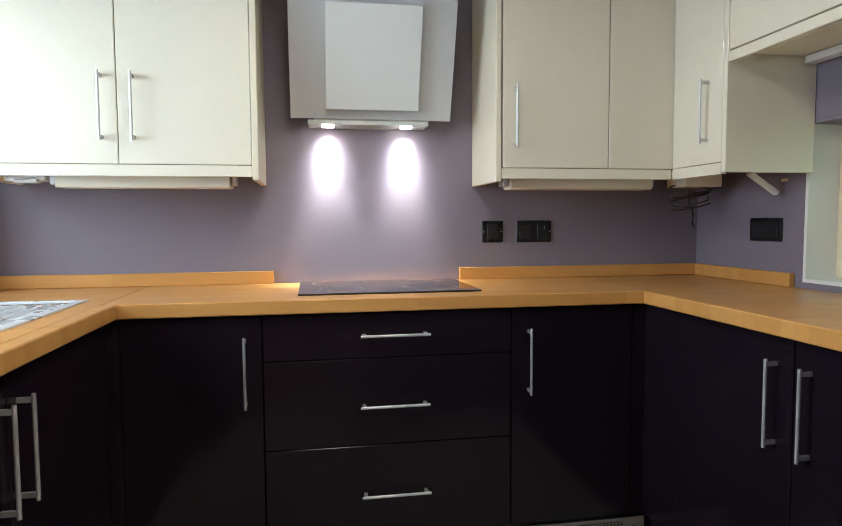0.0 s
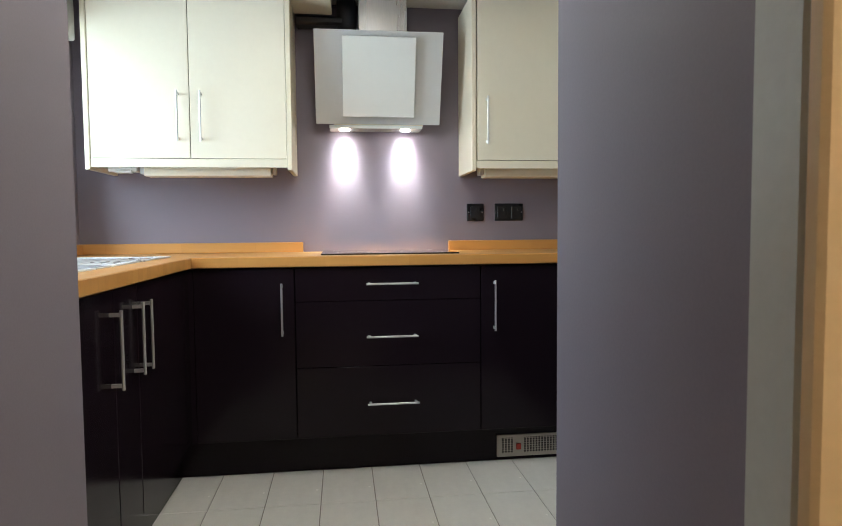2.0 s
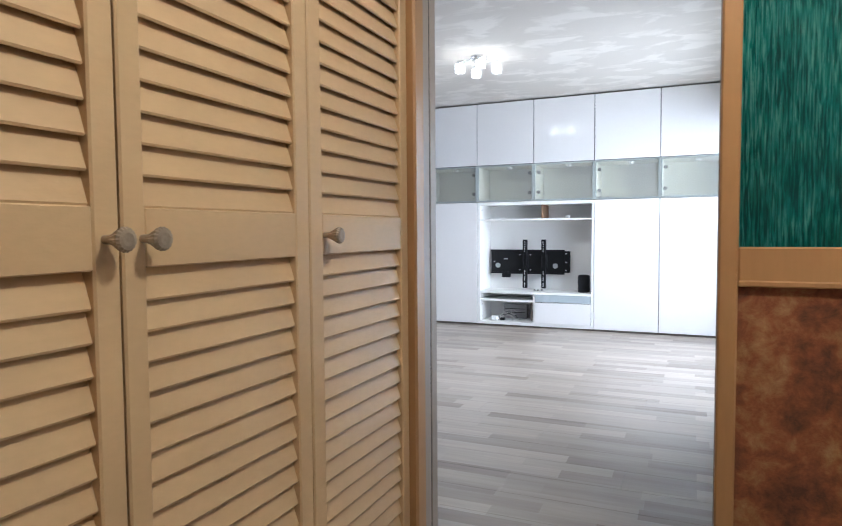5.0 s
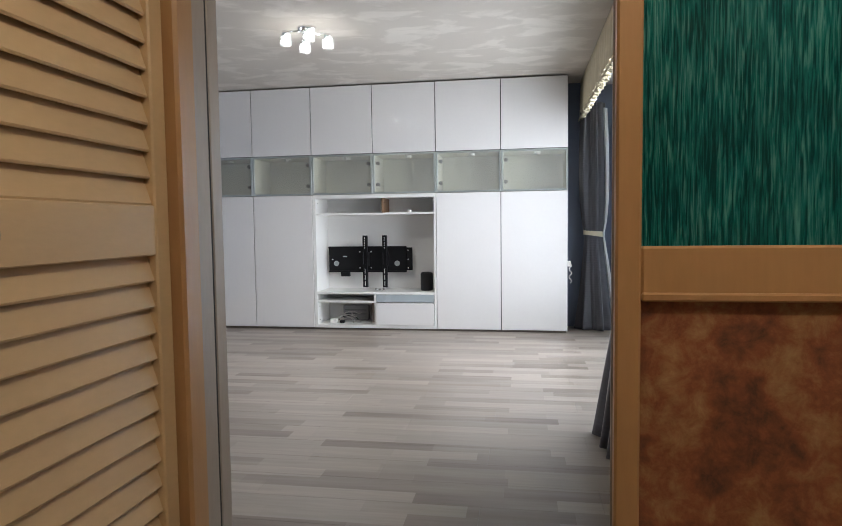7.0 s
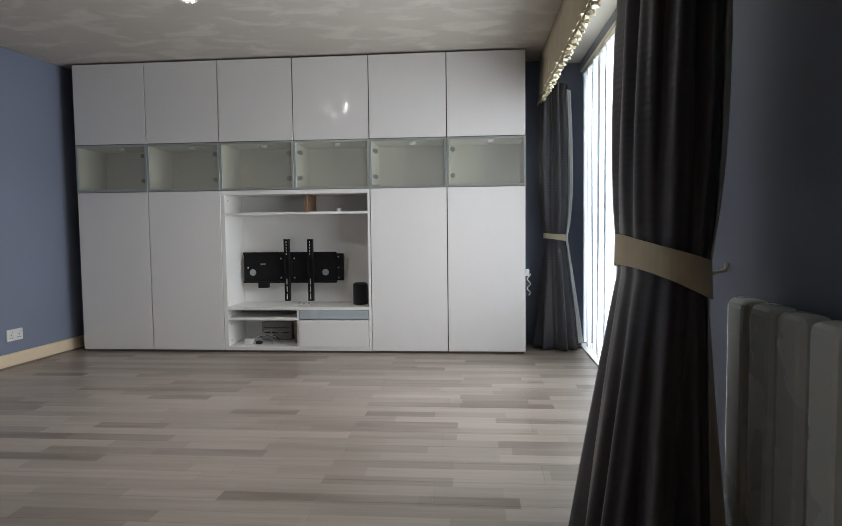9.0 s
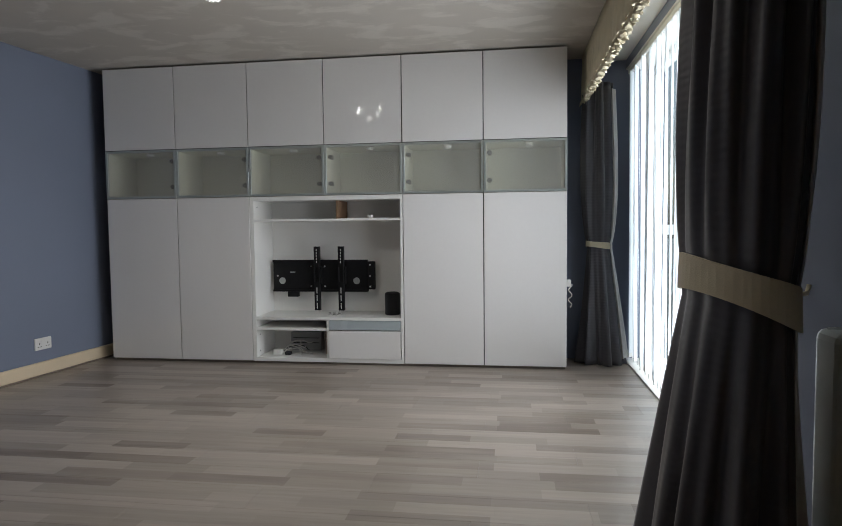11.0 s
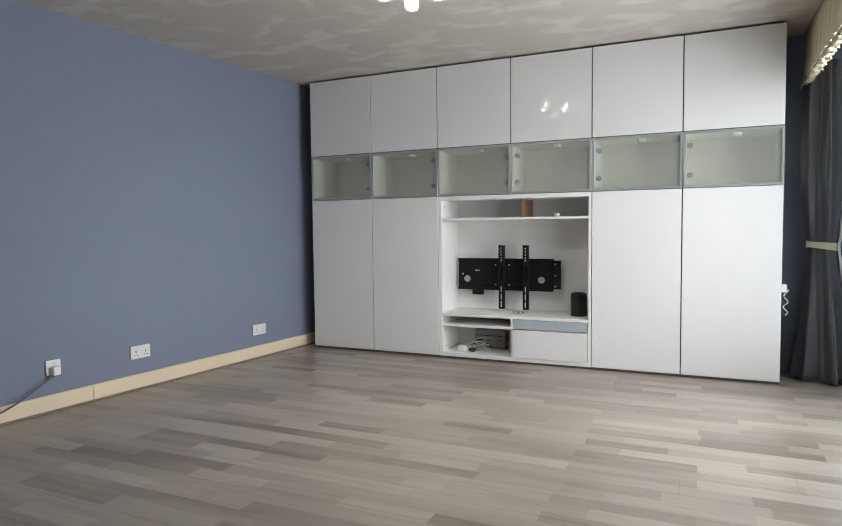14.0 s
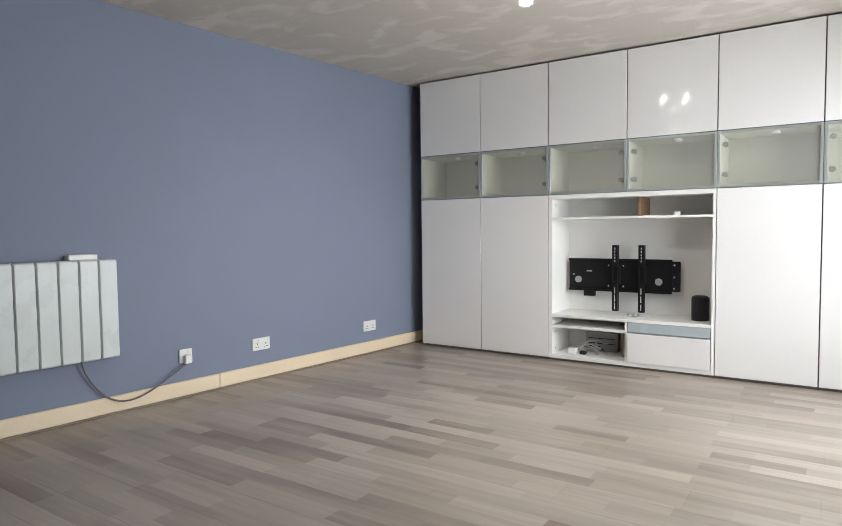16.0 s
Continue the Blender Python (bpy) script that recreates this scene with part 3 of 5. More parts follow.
part("bottom_rail", boxes((1.300, 1.322, -4.20, -3.376, 0, 0.10), bevel=0.004), M_TRIMWOOD, screen)
part("pane", boxes((1.310, 1.316, -4.20, -3.376, 0.970, 2.02)), M_GREEN, screen, "deep green streaked obscure glass")
part("panel", boxes((1.312, 1.320, -4.20, -3.376, 0.10, 0.882)), M_MARBLE, screen, "rust and brown marbled panel")

# ---- skirting on the blue wall ----
sk = Matrix.Translation((XE, north(XE), 0)) @ Matrix.Rotation(radians(NA), 4, "Z")
base = thing("baseboard", "cream painted skirting board with a joint", "skirting", m=sk)
base["kind"] = "structure"
part("board", boxes((-2.405, -0.02, -0.020, -0.001, 0.012, 0.105), bevel=0.005), M_SKIRT, base)
part("board", boxes((-5.05, -2.407, -0.020, -0.001, 0.012, 0.105), bevel=0.005), M_SKIRT, base)
part("bead", boxes((-5.05, -0.02, -0.026, -0.001, 0.0, 0.012), bevel=0.003), mat("dark_floor_bead", (0.25, 0.2, 0.16), 0.5, vary=0.1), base, "dark scotia along the floor")

# ---- wall of white cabinets ----
XC = 6.0
CZ = 0.02


def column(i):
    return -0.6 * i, -0.6 * (i + 1)


def carcass(y0, y1, z0, z1, material, t=0.018, x0=XC + 0.02, x1=XC + 0.40):
    """Open box of boards: two sides, top, bottom, back (y0 > y1)."""
    g = 0.001
    return boxes((x0, x1, y0 - t, y0 - g, z0 + g, z1 - g), (x0, x1, y1 + g, y1 + t, z0 + g, z1 - g), (x0, x1, y1 + t, y0 - t, z1 - t, z1 - g),
                 (x0, x1, y1 + t, y0 - t, z0 + g, z0 + t), (x1 - 0.008, x1, y1 + t, y0 - t, z0 + t, z1 - t))


def door_unit(name, label, i, z0, z1, shift):
    y0, y1 = column(i)
    u = thing(name, label, "cabinet", "wall of white cabinets", pose(0, 0, 0))
    # white boards coloured near-black, so the shade in the door gaps is painted
    part("carcass", carcass(y0, y1, z0, z1, M_WMELA), M_GAPSHADE, u)
    part("door", box(bmesh.new(), XC + shift, XC + 0.018 + shift, y1 + 0.0036, y0 - 0.0036, z0 + 0.0028, z1 - 0.0028, bevel=0.0015), M_WGLOSS, u, "glossy white handleless door")
    return u


def glass_unit(i):
    y0, y1 = column(i)
    z0, z1 = CZ + 1.28, CZ + 1.66
    u = thing("glass_cabinet", "white cabinet with aluminium framed frosted glass door", "cabinet", "row of glass cabinets")
    part("carcass", carcass(y0, y1, z0, z1, M_CARCASS), M_CARCASS, u)
    w = 0.017
    ya, yb, za, zb = y0 - 0.002, y1 + 0.002, z0 + 0.002, z1 - 0.002
    dr = part("door_frame", boxes((XC, XC + 0.018, ya - w, ya, za, zb), (XC, XC + 0.018, yb, yb + w, za, zb), (XC, XC + 0.018, yb + w, ya - w, zb - w, zb), (XC, XC + 0.018, yb + w, ya - w, za, za + w), bevel=0.001), M_ALU, u, "slim aluminium door frame")
    part("pane", boxes((XC + 0.007, XC + 0.011, yb + w - 0.003, ya - w + 0.003, za + w - 0.003, zb - w + 0.003)), M_CABGLASS, dr)
    ym = (y0 + y1) / 2 - 0.03
    part("puck_light", turned(bmesh.new(), [(0.026, 0), (0.030, 0.006), (0.030, 0.022)], Matrix.Translation((XC + 0.10, ym, z1 - 0.0405)), 16), M_WPLASTIC, u, smooth=False)
    left = i in (3, 4, 5)
    for hz in (z0 + 0.09, z1 - 0.09):
        yy = (y0 - 0.045) if left else (y1 + 0.045)
        part("hinge", boxes((XC + 0.02, XC + 0.075, yy - 0.010, yy + 0.010, hz - 0.016, hz + 0.016), (XC + 0.019, XC + 0.03, yy - 0.018, yy + 0.018, hz - 0.012, hz + 0.012), bevel=0.003), M_HINGE, u)
    return u


shifts = (0.0, 0.001, -0.001, 0.004, 0.0, 0.002)
for i in range(6):
    door_unit("top_cabinet", "glossy white square top cabinet under the ceiling", i, CZ + 1.66, CZ + 2.30, shifts[i])
    glass_unit(i)
    if i not in (2, 3):
        door_unit("tall_cabinet", "glossy white tall cabinet standing on the floor", i, CZ, CZ + 1.28, shifts[5 - i])
# base coloured dark brown to paint the shadow gap below the doors
structure("trim_cabinet_base", boxes((XC + 0.03, XC + 0.40, -3.59, -0.01, 0.0, CZ)), mat("base_gap_shade", (0.20, 0.17, 0.14), 0.6, vary=0.1), "recessed base under the cabinets, coloured dark as a shadow gap", "trim")

# open television bay
bay = thing("media_unit", "white open media unit with shelves and low bench", "media unit")
Y0, Y1 = -1.2, -2.4
XF, XB = XC + 0.004, XC + 0.395
part("side", boxes((XF, XB, Y0 - 0.030, Y0 - 0.001, CZ, CZ + 1.278), bevel=0.001), M_WMELA, bay)
part("side", boxes((XF, XB, Y1 + 0.001, Y1 + 0.022, CZ, CZ + 1.278), bevel=0.001), M_WMELA, bay)
part("back", boxes((XB - 0.015, XB, Y1 + 0.022, Y0 - 0.030, CZ, CZ + 1.278)), M_WMELA, bay)
part("top", boxes((XF, XB - 0.015, Y1 + 0.022, Y0 - 0.030, CZ + 1.245, CZ + 1.278), bevel=0.001), M_WMELA, bay)
part("shelf", boxes((XF, XB - 0.015, Y1 + 0.022, Y0 - 0.030, 1.106, 1.124), bevel=0.001), M_WMELA, bay)
part("divider", boxes((XF + 0.10, XB - 0.015, -1.875, -1.857, 1.124, 1.265), bevel=0.001), mat("raw_chipboard", (0.28, 0.17, 0.10), 0.8, vary=0.2, scale=30, fine=300), bay, "brown raw-edged divider")
part("bench_top", boxes((XF - 0.002, XB - 0.015, Y1 + 0.022, Y0 - 0.030, 0.346, 0.368), bevel=0.001), M_WMELA, bay)
part("bench_shelf", boxes((XF + 0.004, XB - 0.015, -1.795, Y0 - 0.030, 0.262, 0.282), bevel=0.001), M_WMELA, bay)
part("bench_upright", boxes((XF, XB - 0.015, -1.812, -1.795, 0.050, 0.346), bevel=0.001), M_WMELA, bay)
part("bench_floor", boxes((XF, XB - 0.015, Y1 + 0.022, Y0 - 0.030, CZ, 0.050), bevel=0.001), M_WMELA, bay)
part("glass_flap", boxes((XF + 0.002, XF + 0.012, Y1 + 0.028, -1.816, 0.272, 0.344), bevel=0.001), mat("grey_frosted_flap", (0.42, 0.47, 0.49), 0.25, vary=0.03, bump=0.0), bay, "grey frosted glass flap")
part("drawer_front", boxes((XF - 0.012, XF + 0.006, Y1 + 0.026, -1.814, 0.052, 0.266), bevel=0.0015), M_WGLOSS, bay, "glossy white drawer front")
for py, pz in ((-1.24, 1.22), (-1.24, 0.09), (-1.24, 0.22), (-1.9, 1.22)):
    part("shelf_pin", turned(bmesh.new(), [(0.004, 0), (0.004, 0.004)], Matrix.Translation((XF + 0.06, py + 0.009, pz)) @ Matrix.Rotation(radians(90), 4, "X"), 8), M_DARKHOLE, bay)

# television bracket
tv = thing("television_bracket", "black steel television wall bracket with two upright arms", "wall bracket")
XT = XB - 0.015
part("back_plate", boxes((XT - 0.085, XT - 0.070, -2.06, -1.262, 0.548, 0.792), bevel=0.003), M_BLACKMETAL, tv)
part("end_plate", boxes((XT - 0.10, XT - 0.066, -2.118, -2.062, 0.556, 0.782), bevel=0.004), M_BLACKMETAL, tv)
part("mount_block", boxes((XT - 0.070, XT, -1.85, -1.55, 0.60, 0.74), bevel=0.003), M_BLACKMETAL, tv)
part("lower_rail", boxes((XT - 0.105, XT - 0.072, -2.06, -1.262, 0.537, 0.552), bevel=0.002), M_BLACKMETAL, tv)
part("upper_rail", boxes((XT - 0.100, XT - 0.080, -2.06, -1.262, 0.776, 0.796), bevel=0.002), M_BLACKMETAL, tv)
part("tilt_box", boxes((XT - 0.11, XT - 0.07, -1.48, -1.39, 0.495, 0.538), bevel=0.004), M_BLACKMETAL, tv)
for ya in (-1.652, -1.851):
    arm = part("arm", boxes((XT - 0.150, XT - 0.110, ya - 0.022, ya - 0.017, 0.39, 0.905), (XT - 0.150, XT - 0.110, ya + 0.017, ya + 0.022, 0.39, 0.905), (XT - 0.150, XT - 0.145, ya - 0.017, ya + 0.017, 0.74, 0.905), (XT - 0.150, XT - 0.145, ya - 0.017, ya + 0.017, 0.39, 0.62), (XT - 0.13, XT - 0.085, ya - 0.03, ya + 0.03, 0.60, 0.74), bevel=0.001), M_BLACKMETAL, tv)
    for k in range(5):
        part("slot", boxes((XT - 0.1515, XT - 0.1495, ya - 0.0026, ya + 0.0026, 0.775 + k * 0.024, 0.790 + k * 0.024)), M_WMELA, arm)
    for k in range(3):
        part("slot", boxes((XT - 0.1515, XT - 0.1495, ya - 0.003, ya + 0.003, 0.405 + k * 0.062, 0.452 + k * 0.062)), M_WMELA, arm)
for yy in (-1.34, -1.965):
    part("disc", turned(bmesh.new(), [(0.027, 0), (0.027, 0.004)], Matrix.Translation((XT - 0.0845, yy, 0.625)) @ Matrix.Rotation(radians(-90), 4, "Y"), 20), M_ALU, tv, "pale round hole cover")
for yy, zz in ((-1.30, 0.665), (-1.585, 0.742), (-1.70, 0.742), (-1.585, 0.58), (-1.70, 0.58), (-2.08, 0.755), (-2.08, 0.665), (-2.08, 0.58)):
    xs = XT - 0.1005 if yy < -2.06 else XT - 0.0855
    part("bolt", turned(bmesh.new(), [(0.007, 0), (0.007, 0.004), (0.004, 0.006)], Matrix.Translation((xs, yy, zz)) @ Matrix.Rotation(radians(-90), 4, "Y"), 8), M_STEEL, tv)
part("cable_clip", boxes((XT - 0.092, XT - 0.085, -1.45, -1.41, 0.69, 0.70)), M_ALU, tv)

spk = thing("speaker", "small black cylindrical speaker standing on the bench", "speaker")
part("body", turned(bmesh.new(), [(0.055, 0.0), (0.060, 0.006), (0.060, 0.160), (0.057, 0.170), (0.048, 0.174)], Matrix.Translation((XC + 0.20, -2.275, 0.368)), 28), M_BLACKPLASTIC, spk, smooth=False)
part("top_ring", turned(bmesh.new(), [(0.044, 0), (0.044, 0.003)], Matrix.Translation((XC + 0.20, -2.275, 0.542)), 24), M_BLACKMETAL, spk)

clips = thing("metal_bracket_pieces", "small loose chrome bracket pieces lying on the bench", "hardware")
for k, (cx, cy) in enumerate(((0.12, -1.79), (0.14, -1.86), (0.10, -1.83))):
    part("piece", boxes((XC + cx, XC + cx + 0.03, cy - 0.02, cy + 0.02, 0.368, 0.376), (XC + cx + 0.01, XC + cx + 0.02, cy - 0.006, cy + 0.016, 0.376, 0.392), bevel=0.002), M_CHROME, clips)
pot = thing("tealight_pot", "small white round pot standing on the upper shelf", "pot")
part("pot", turned(bmesh.new(), [(0.018, 0), (0.022, 0.026), (0.019, 0.027)], Matrix.Translation((XC + 0.10, -2.13, 1.124)), 16), M_WPLASTIC, pot)
paper = thing("paper_sheets", "a few flat white papers on the upper shelf", "papers")
for k in range(2):
    part("sheet", boxes((XC + 0.06 + 0.03 * k, XC + 0.21, -2.08 + 0.07 * k, -1.90, 1.124 + 0.002 * k, 1.1255 + 0.002 * k)), M_WPLASTIC, paper)
router = thing("router", "white router with loose white cables in the bench", "router")
part("body", box(bmesh.new(), XC + 0.07, XC + 0.13, -1.40, -1.33, 0.050, 0.098, bevel=0.012, seg=3), M_WPLASTIC, router)
for k in range(6):
    rk = random.Random(k + 20)
    ph1, ph2, lift = rk.uniform(0, 6), rk.uniform(0, 6), rk.uniform(0.03, 0.07)
    pts = []
    for s in range(28):
        u = s / 27
        pts.append((XC + 0.11 + 0.02 * k + 0.035 * math.sin(4.5 * u + ph1), -1.37 - (0.20 + 0.03 * (k % 3)) * u + 0.018 * math.sin(9 * u + ph2), 0.056 + 0.004 * k + lift * math.sin(math.pi * u) ** 2 + 0.06 * u * u * (k % 2)))
    part("cable", tube(bmesh.new(), pts, 0.0042, 6), M_BLACKPLASTIC if k == 4 else M_RUBBER, router, smooth=True)
part("plug_block", box(bmesh.new(), XC + 0.09, XC + 0.13, -1.47, -1.42, 0.050, 0.078, bevel=0.006), M_BLACKPLASTIC, router)
box_d = thing("set_top_box", "grey flat box standing at the back of the bench", "device")
part("body", box(bmesh.new(), XC + 0.30, XC + 0.37, -1.66, -1.40, 0.050, 0.20, bevel=0.004), mat("grey_plastic", (0.36, 0.36, 0.36), 0.4, vary=0.1), box_d)
part("front_strip", boxes((XC + 0.2975, XC + 0.3005, -1.64, -1.42, 0.150, 0.156)), M_BLACKPLASTIC, box_d)
part("front_strip", boxes((XC + 0.2975, XC + 0.3005, -1.64, -1.42, 0.110, 0.116)), M_BLACKPLASTIC, box_d)
spare = thing("wood_offcut", "brown board leaning at the end of the bench space", "board")
part("board", boxes((XC + 0.16, XC + 0.36, -1.755, -1.735, 0.050, 0.245), bevel=0.001), mat("brown_board", (0.30, 0.24, 0.20), 0.6, vary=0.15, scale=20, fine=200), spare)

# ---- sockets, radiator and cable on the blue wall ----


def double_socket(x, z, group="wall sockets", plugged=False, w=0.146):
    m = Matrix.Translation((x, north(x), z)) @ Matrix.Rotation(radians(NA), 4, "Z")
    s = thing("wall_socket", "white plastic mains socket on the blue wall" + (" with a plug in" if plugged else ""), "socket", group, m)
    part("plate", box(bmesh.new(), -w / 2, w / 2, -0.012, -0.001, -0.043, 0.043, bevel=0.004, seg=2), M_WPLASTIC, s)
    for cx in ((-0.036, 0.036) if w > 0.1 else (0.0,)):
        for px, pz, a, b in ((0, 0.010, 0.003, 0.006), (-0.011, -0.012, 0.005, 0.0025), (0.011, -0.012, 0.005, 0.0025)):
            part("pin_hole", boxes((cx + px - a, cx + px + a, -0.0135, -0.0115, pz - 0.008 - b, pz - 0.008 + b)), M_DARKHOLE, s)
        part("switch", box(bmesh.new(), cx + 0.012, cx + 0.022, -0.016, -0.011, 0.014, 0.032, bevel=0.001), M_WPLASTIC, s)
    return s, m


double_socket(5.47, 0.235)
double_socket(4.365, 0.25)
s1, m1 = double_socket(3.79, 0.262, plugged=True, w=0.086)
plug = thing("plug_and_cable", "white plug with a grey cable hanging to the radiator", "plug", m=m1)
part("plug", box(bmesh.new(), -0.024, 0.024, -0.050, -0.013, -0.045, 0.008, bevel=0.008, seg=2), M_WPLASTIC, plug)
pts = [(0.0, -0.032, -0.045)]
for k in range(1, 25):
    u = k / 24
    pts.append((-0.64 * u, -0.034 - 0.01 * math.sin(u * 6), -0.045 - 0.235 * math.sin(math.pi * u ** 1.6) ** 0.7 + 0.135 * u))
part("cable", tube(bmesh.new(), pts, 0.0052, 8), mat("grey_flex", (0.13, 0.13, 0.13), 0.5), plug, smooth=True)

rm = Matrix.Translation((3.34, north(3.34), 0)) @ Matrix.Rotation(radians(NA), 4, "Z")
rad = thing("electric_radiator", "white electric panel radiator of wide vertical ribs", "radiator", m=rm)
for k in range(8):
    x1 = -0.103 * k
    part("rib", box(bmesh.new(), x1 - 0.1022, x1 - 0.0008, -0.105, -0.025, 0.345, 0.895, bevel=0.011, seg=3), M_RADW, rad)
    part("rib_face", box(bmesh.new(), x1 - 0.097, x1 - 0.006, -0.108, -0.104, 0.352, 0.888, bevel=0.002), M_RADW, rad)
part("bracket", box(bmesh.new(), -0.235, -0.085, -0.060, -0.002, 0.895, 0.925, bevel=0.004), M_WPLASTIC, rad, "cream control box behind the top")
part("wall_bracket", boxes((-0.60, -0.56, -0.026, -0.001, 0.40, 0.85), (-0.20, -0.16, -0.026, -0.001, 0.40, 0.85)), M_WPLASTIC, rad)

# ---- ceiling light ----
lt = thing("ceiling_light", "chrome ceiling light with four small ribbed glass shades, lit", "lamp", m=pose(4.33, -1.77, H))
part("rose", turned(bmesh.new(), [(0.010, -0.034), (0.045, -0.030), (0.060, -0.012), (0.062, 0.0)], Matrix.Identity(4), 24), M_CHROME, lt, smooth=True)
for k, ang in enumerate((25, 115, 205, 295)):
    a = radians(ang)
    c, s = math.cos(a), math.sin(a)
    pts = [(0.03 * c, 0.03 * s, -0.022), (0.08 * c - 0.02 * s, 0.08 * s + 0.02 * c, -0.036), (0.10 * c, 0.10 * s, -0.030), (0.135 * c + 0.01 * s, 0.135 * s - 0.01 * c, -0.036), (0.14 * c, 0.14 * s, -0.040)]
    am = part("arm", tube(bmesh.new(), pts, 0.006, 8), M_CHROME, lt, smooth=True)
    at = Matrix.Translation((0.14 * c, 0.14 * s, -0.124))
    part("cup", turned(bmesh.new(), [(0.010, 0.062), (0.024, 0.072), (0.022, 0.092), (0.008, 0.096)], at, 16), M_CHROME, am, smooth=True)
    bm = bmesh.new()
    n = 24
    prof = [(0.030, 0.070), (0.036, 0.050), (0.038, 0.0), (0.034, 0.0), (0.032, 0.050), (0.026, 0.066)]
    rings = [[bm.verts.new(at @ Vector(((r + 0.0016 * (i % 2)) * math.cos(2 * math.pi * i / n), (r + 0.0016 * (i % 2)) * math.sin(2 * math.pi * i / n), h))) for i in range(n)] for r, h in prof]
    for ra, rb in zip(rings, rings[1:]):
        for i in range(n):
            bm.faces.new((ra[i], ra[(i + 1) % n], rb[(i + 1) % n], rb[i]))
    sh = part("shade", bm, M_SHADE, am, "ribbed clear glass shade")
    sh.visible_shadow = False
    part("bulb", turned(bmesh.new(), [(0.006, 0.062), (0.010, 0.050), (0.014, 0.030), (0.012, 0.016), (0.004, 0.010)], at, 12), M_BULB, am, "small lit capsule bulb", smooth=True)

# ---- window side ----
win = thing("window_1", "white framed full-height window behind vertical blinds", "window")
win["kind"] = "structure"
YW = YS - 0.20
part("window_frame", boxes((3.70, XE, YW - 0.05, YW, 0.0, 0.07), (3.70, XE, YW - 0.05, YW, 2.17, 2.24), (3.70, 3.77, YW - 0.05, YW, 0.07, 2.17), (6.35, XE, YW - 0.05, YW, 0.07, 2.17), (5.00, 5.08, YW - 0.05, YW, 0.07, 2.17), (3.77, 5.0, YW - 0.05, YW, 0.98, 1.05), (5.08, 6.35, YW - 0.05, YW, 0.98, 1.05), bevel=0.004), M_WPLASTIC, win)
for xa, xb in ((3.77, 5.0), (5.08, 6.35)):
    for za, zb in ((0.07, 0.98), (1.05, 2.17)):
        p = part("pane", boxes((xa, xb, YW - 0.028, YW - 0.022, za, zb)), M_PANE, win)
        p.visible_shadow = False
part("window_sill", boxes((3.70, XE, YW, YS, -0.01, 0.012)), M_WHITEPAINT, win)
part("soffit", boxes((3.70, XE, YW, YS - 0.001, 2.232, 2.239)), M_WHITEPAINT, win, "white painted soffit")

blind = thing("vertical_blind", "white vertical fabric blind, half turned", "blind")
part("headrail", box(bmesh.new(), 3.72, 6.40, YS - 0.05, YS - 0.012, 2.195, 2.230, bevel=0.004), M_WPLASTIC, blind)
r = random.Random(4)
slat_me = mesh_of("blind_slat", box(bmesh.new(), -0.0445, 0.0445, -0.0008, 0.0008, 0.0, 2.14), M_BLIND)
weight_me = mesh_of("weight", box(bmesh.new(), -0.043, 0.043, -0.002, 0.002, -0.002, 0.030), M_WPLASTIC)
for k in range(33):
    s = new("slat", slat_me)
    s.parent = blind
    s.matrix_basis = pose(3.76 + 0.0815 * k, YS - 0.030, 0.050, r.uniform(-0.3, 0.3), r.uniform(-0.3, 0.3), 164 + r.uniform(-16, 16))
    w = new("weight", weight_me)
    w.parent = s
    w.location = (0, 0, 0)


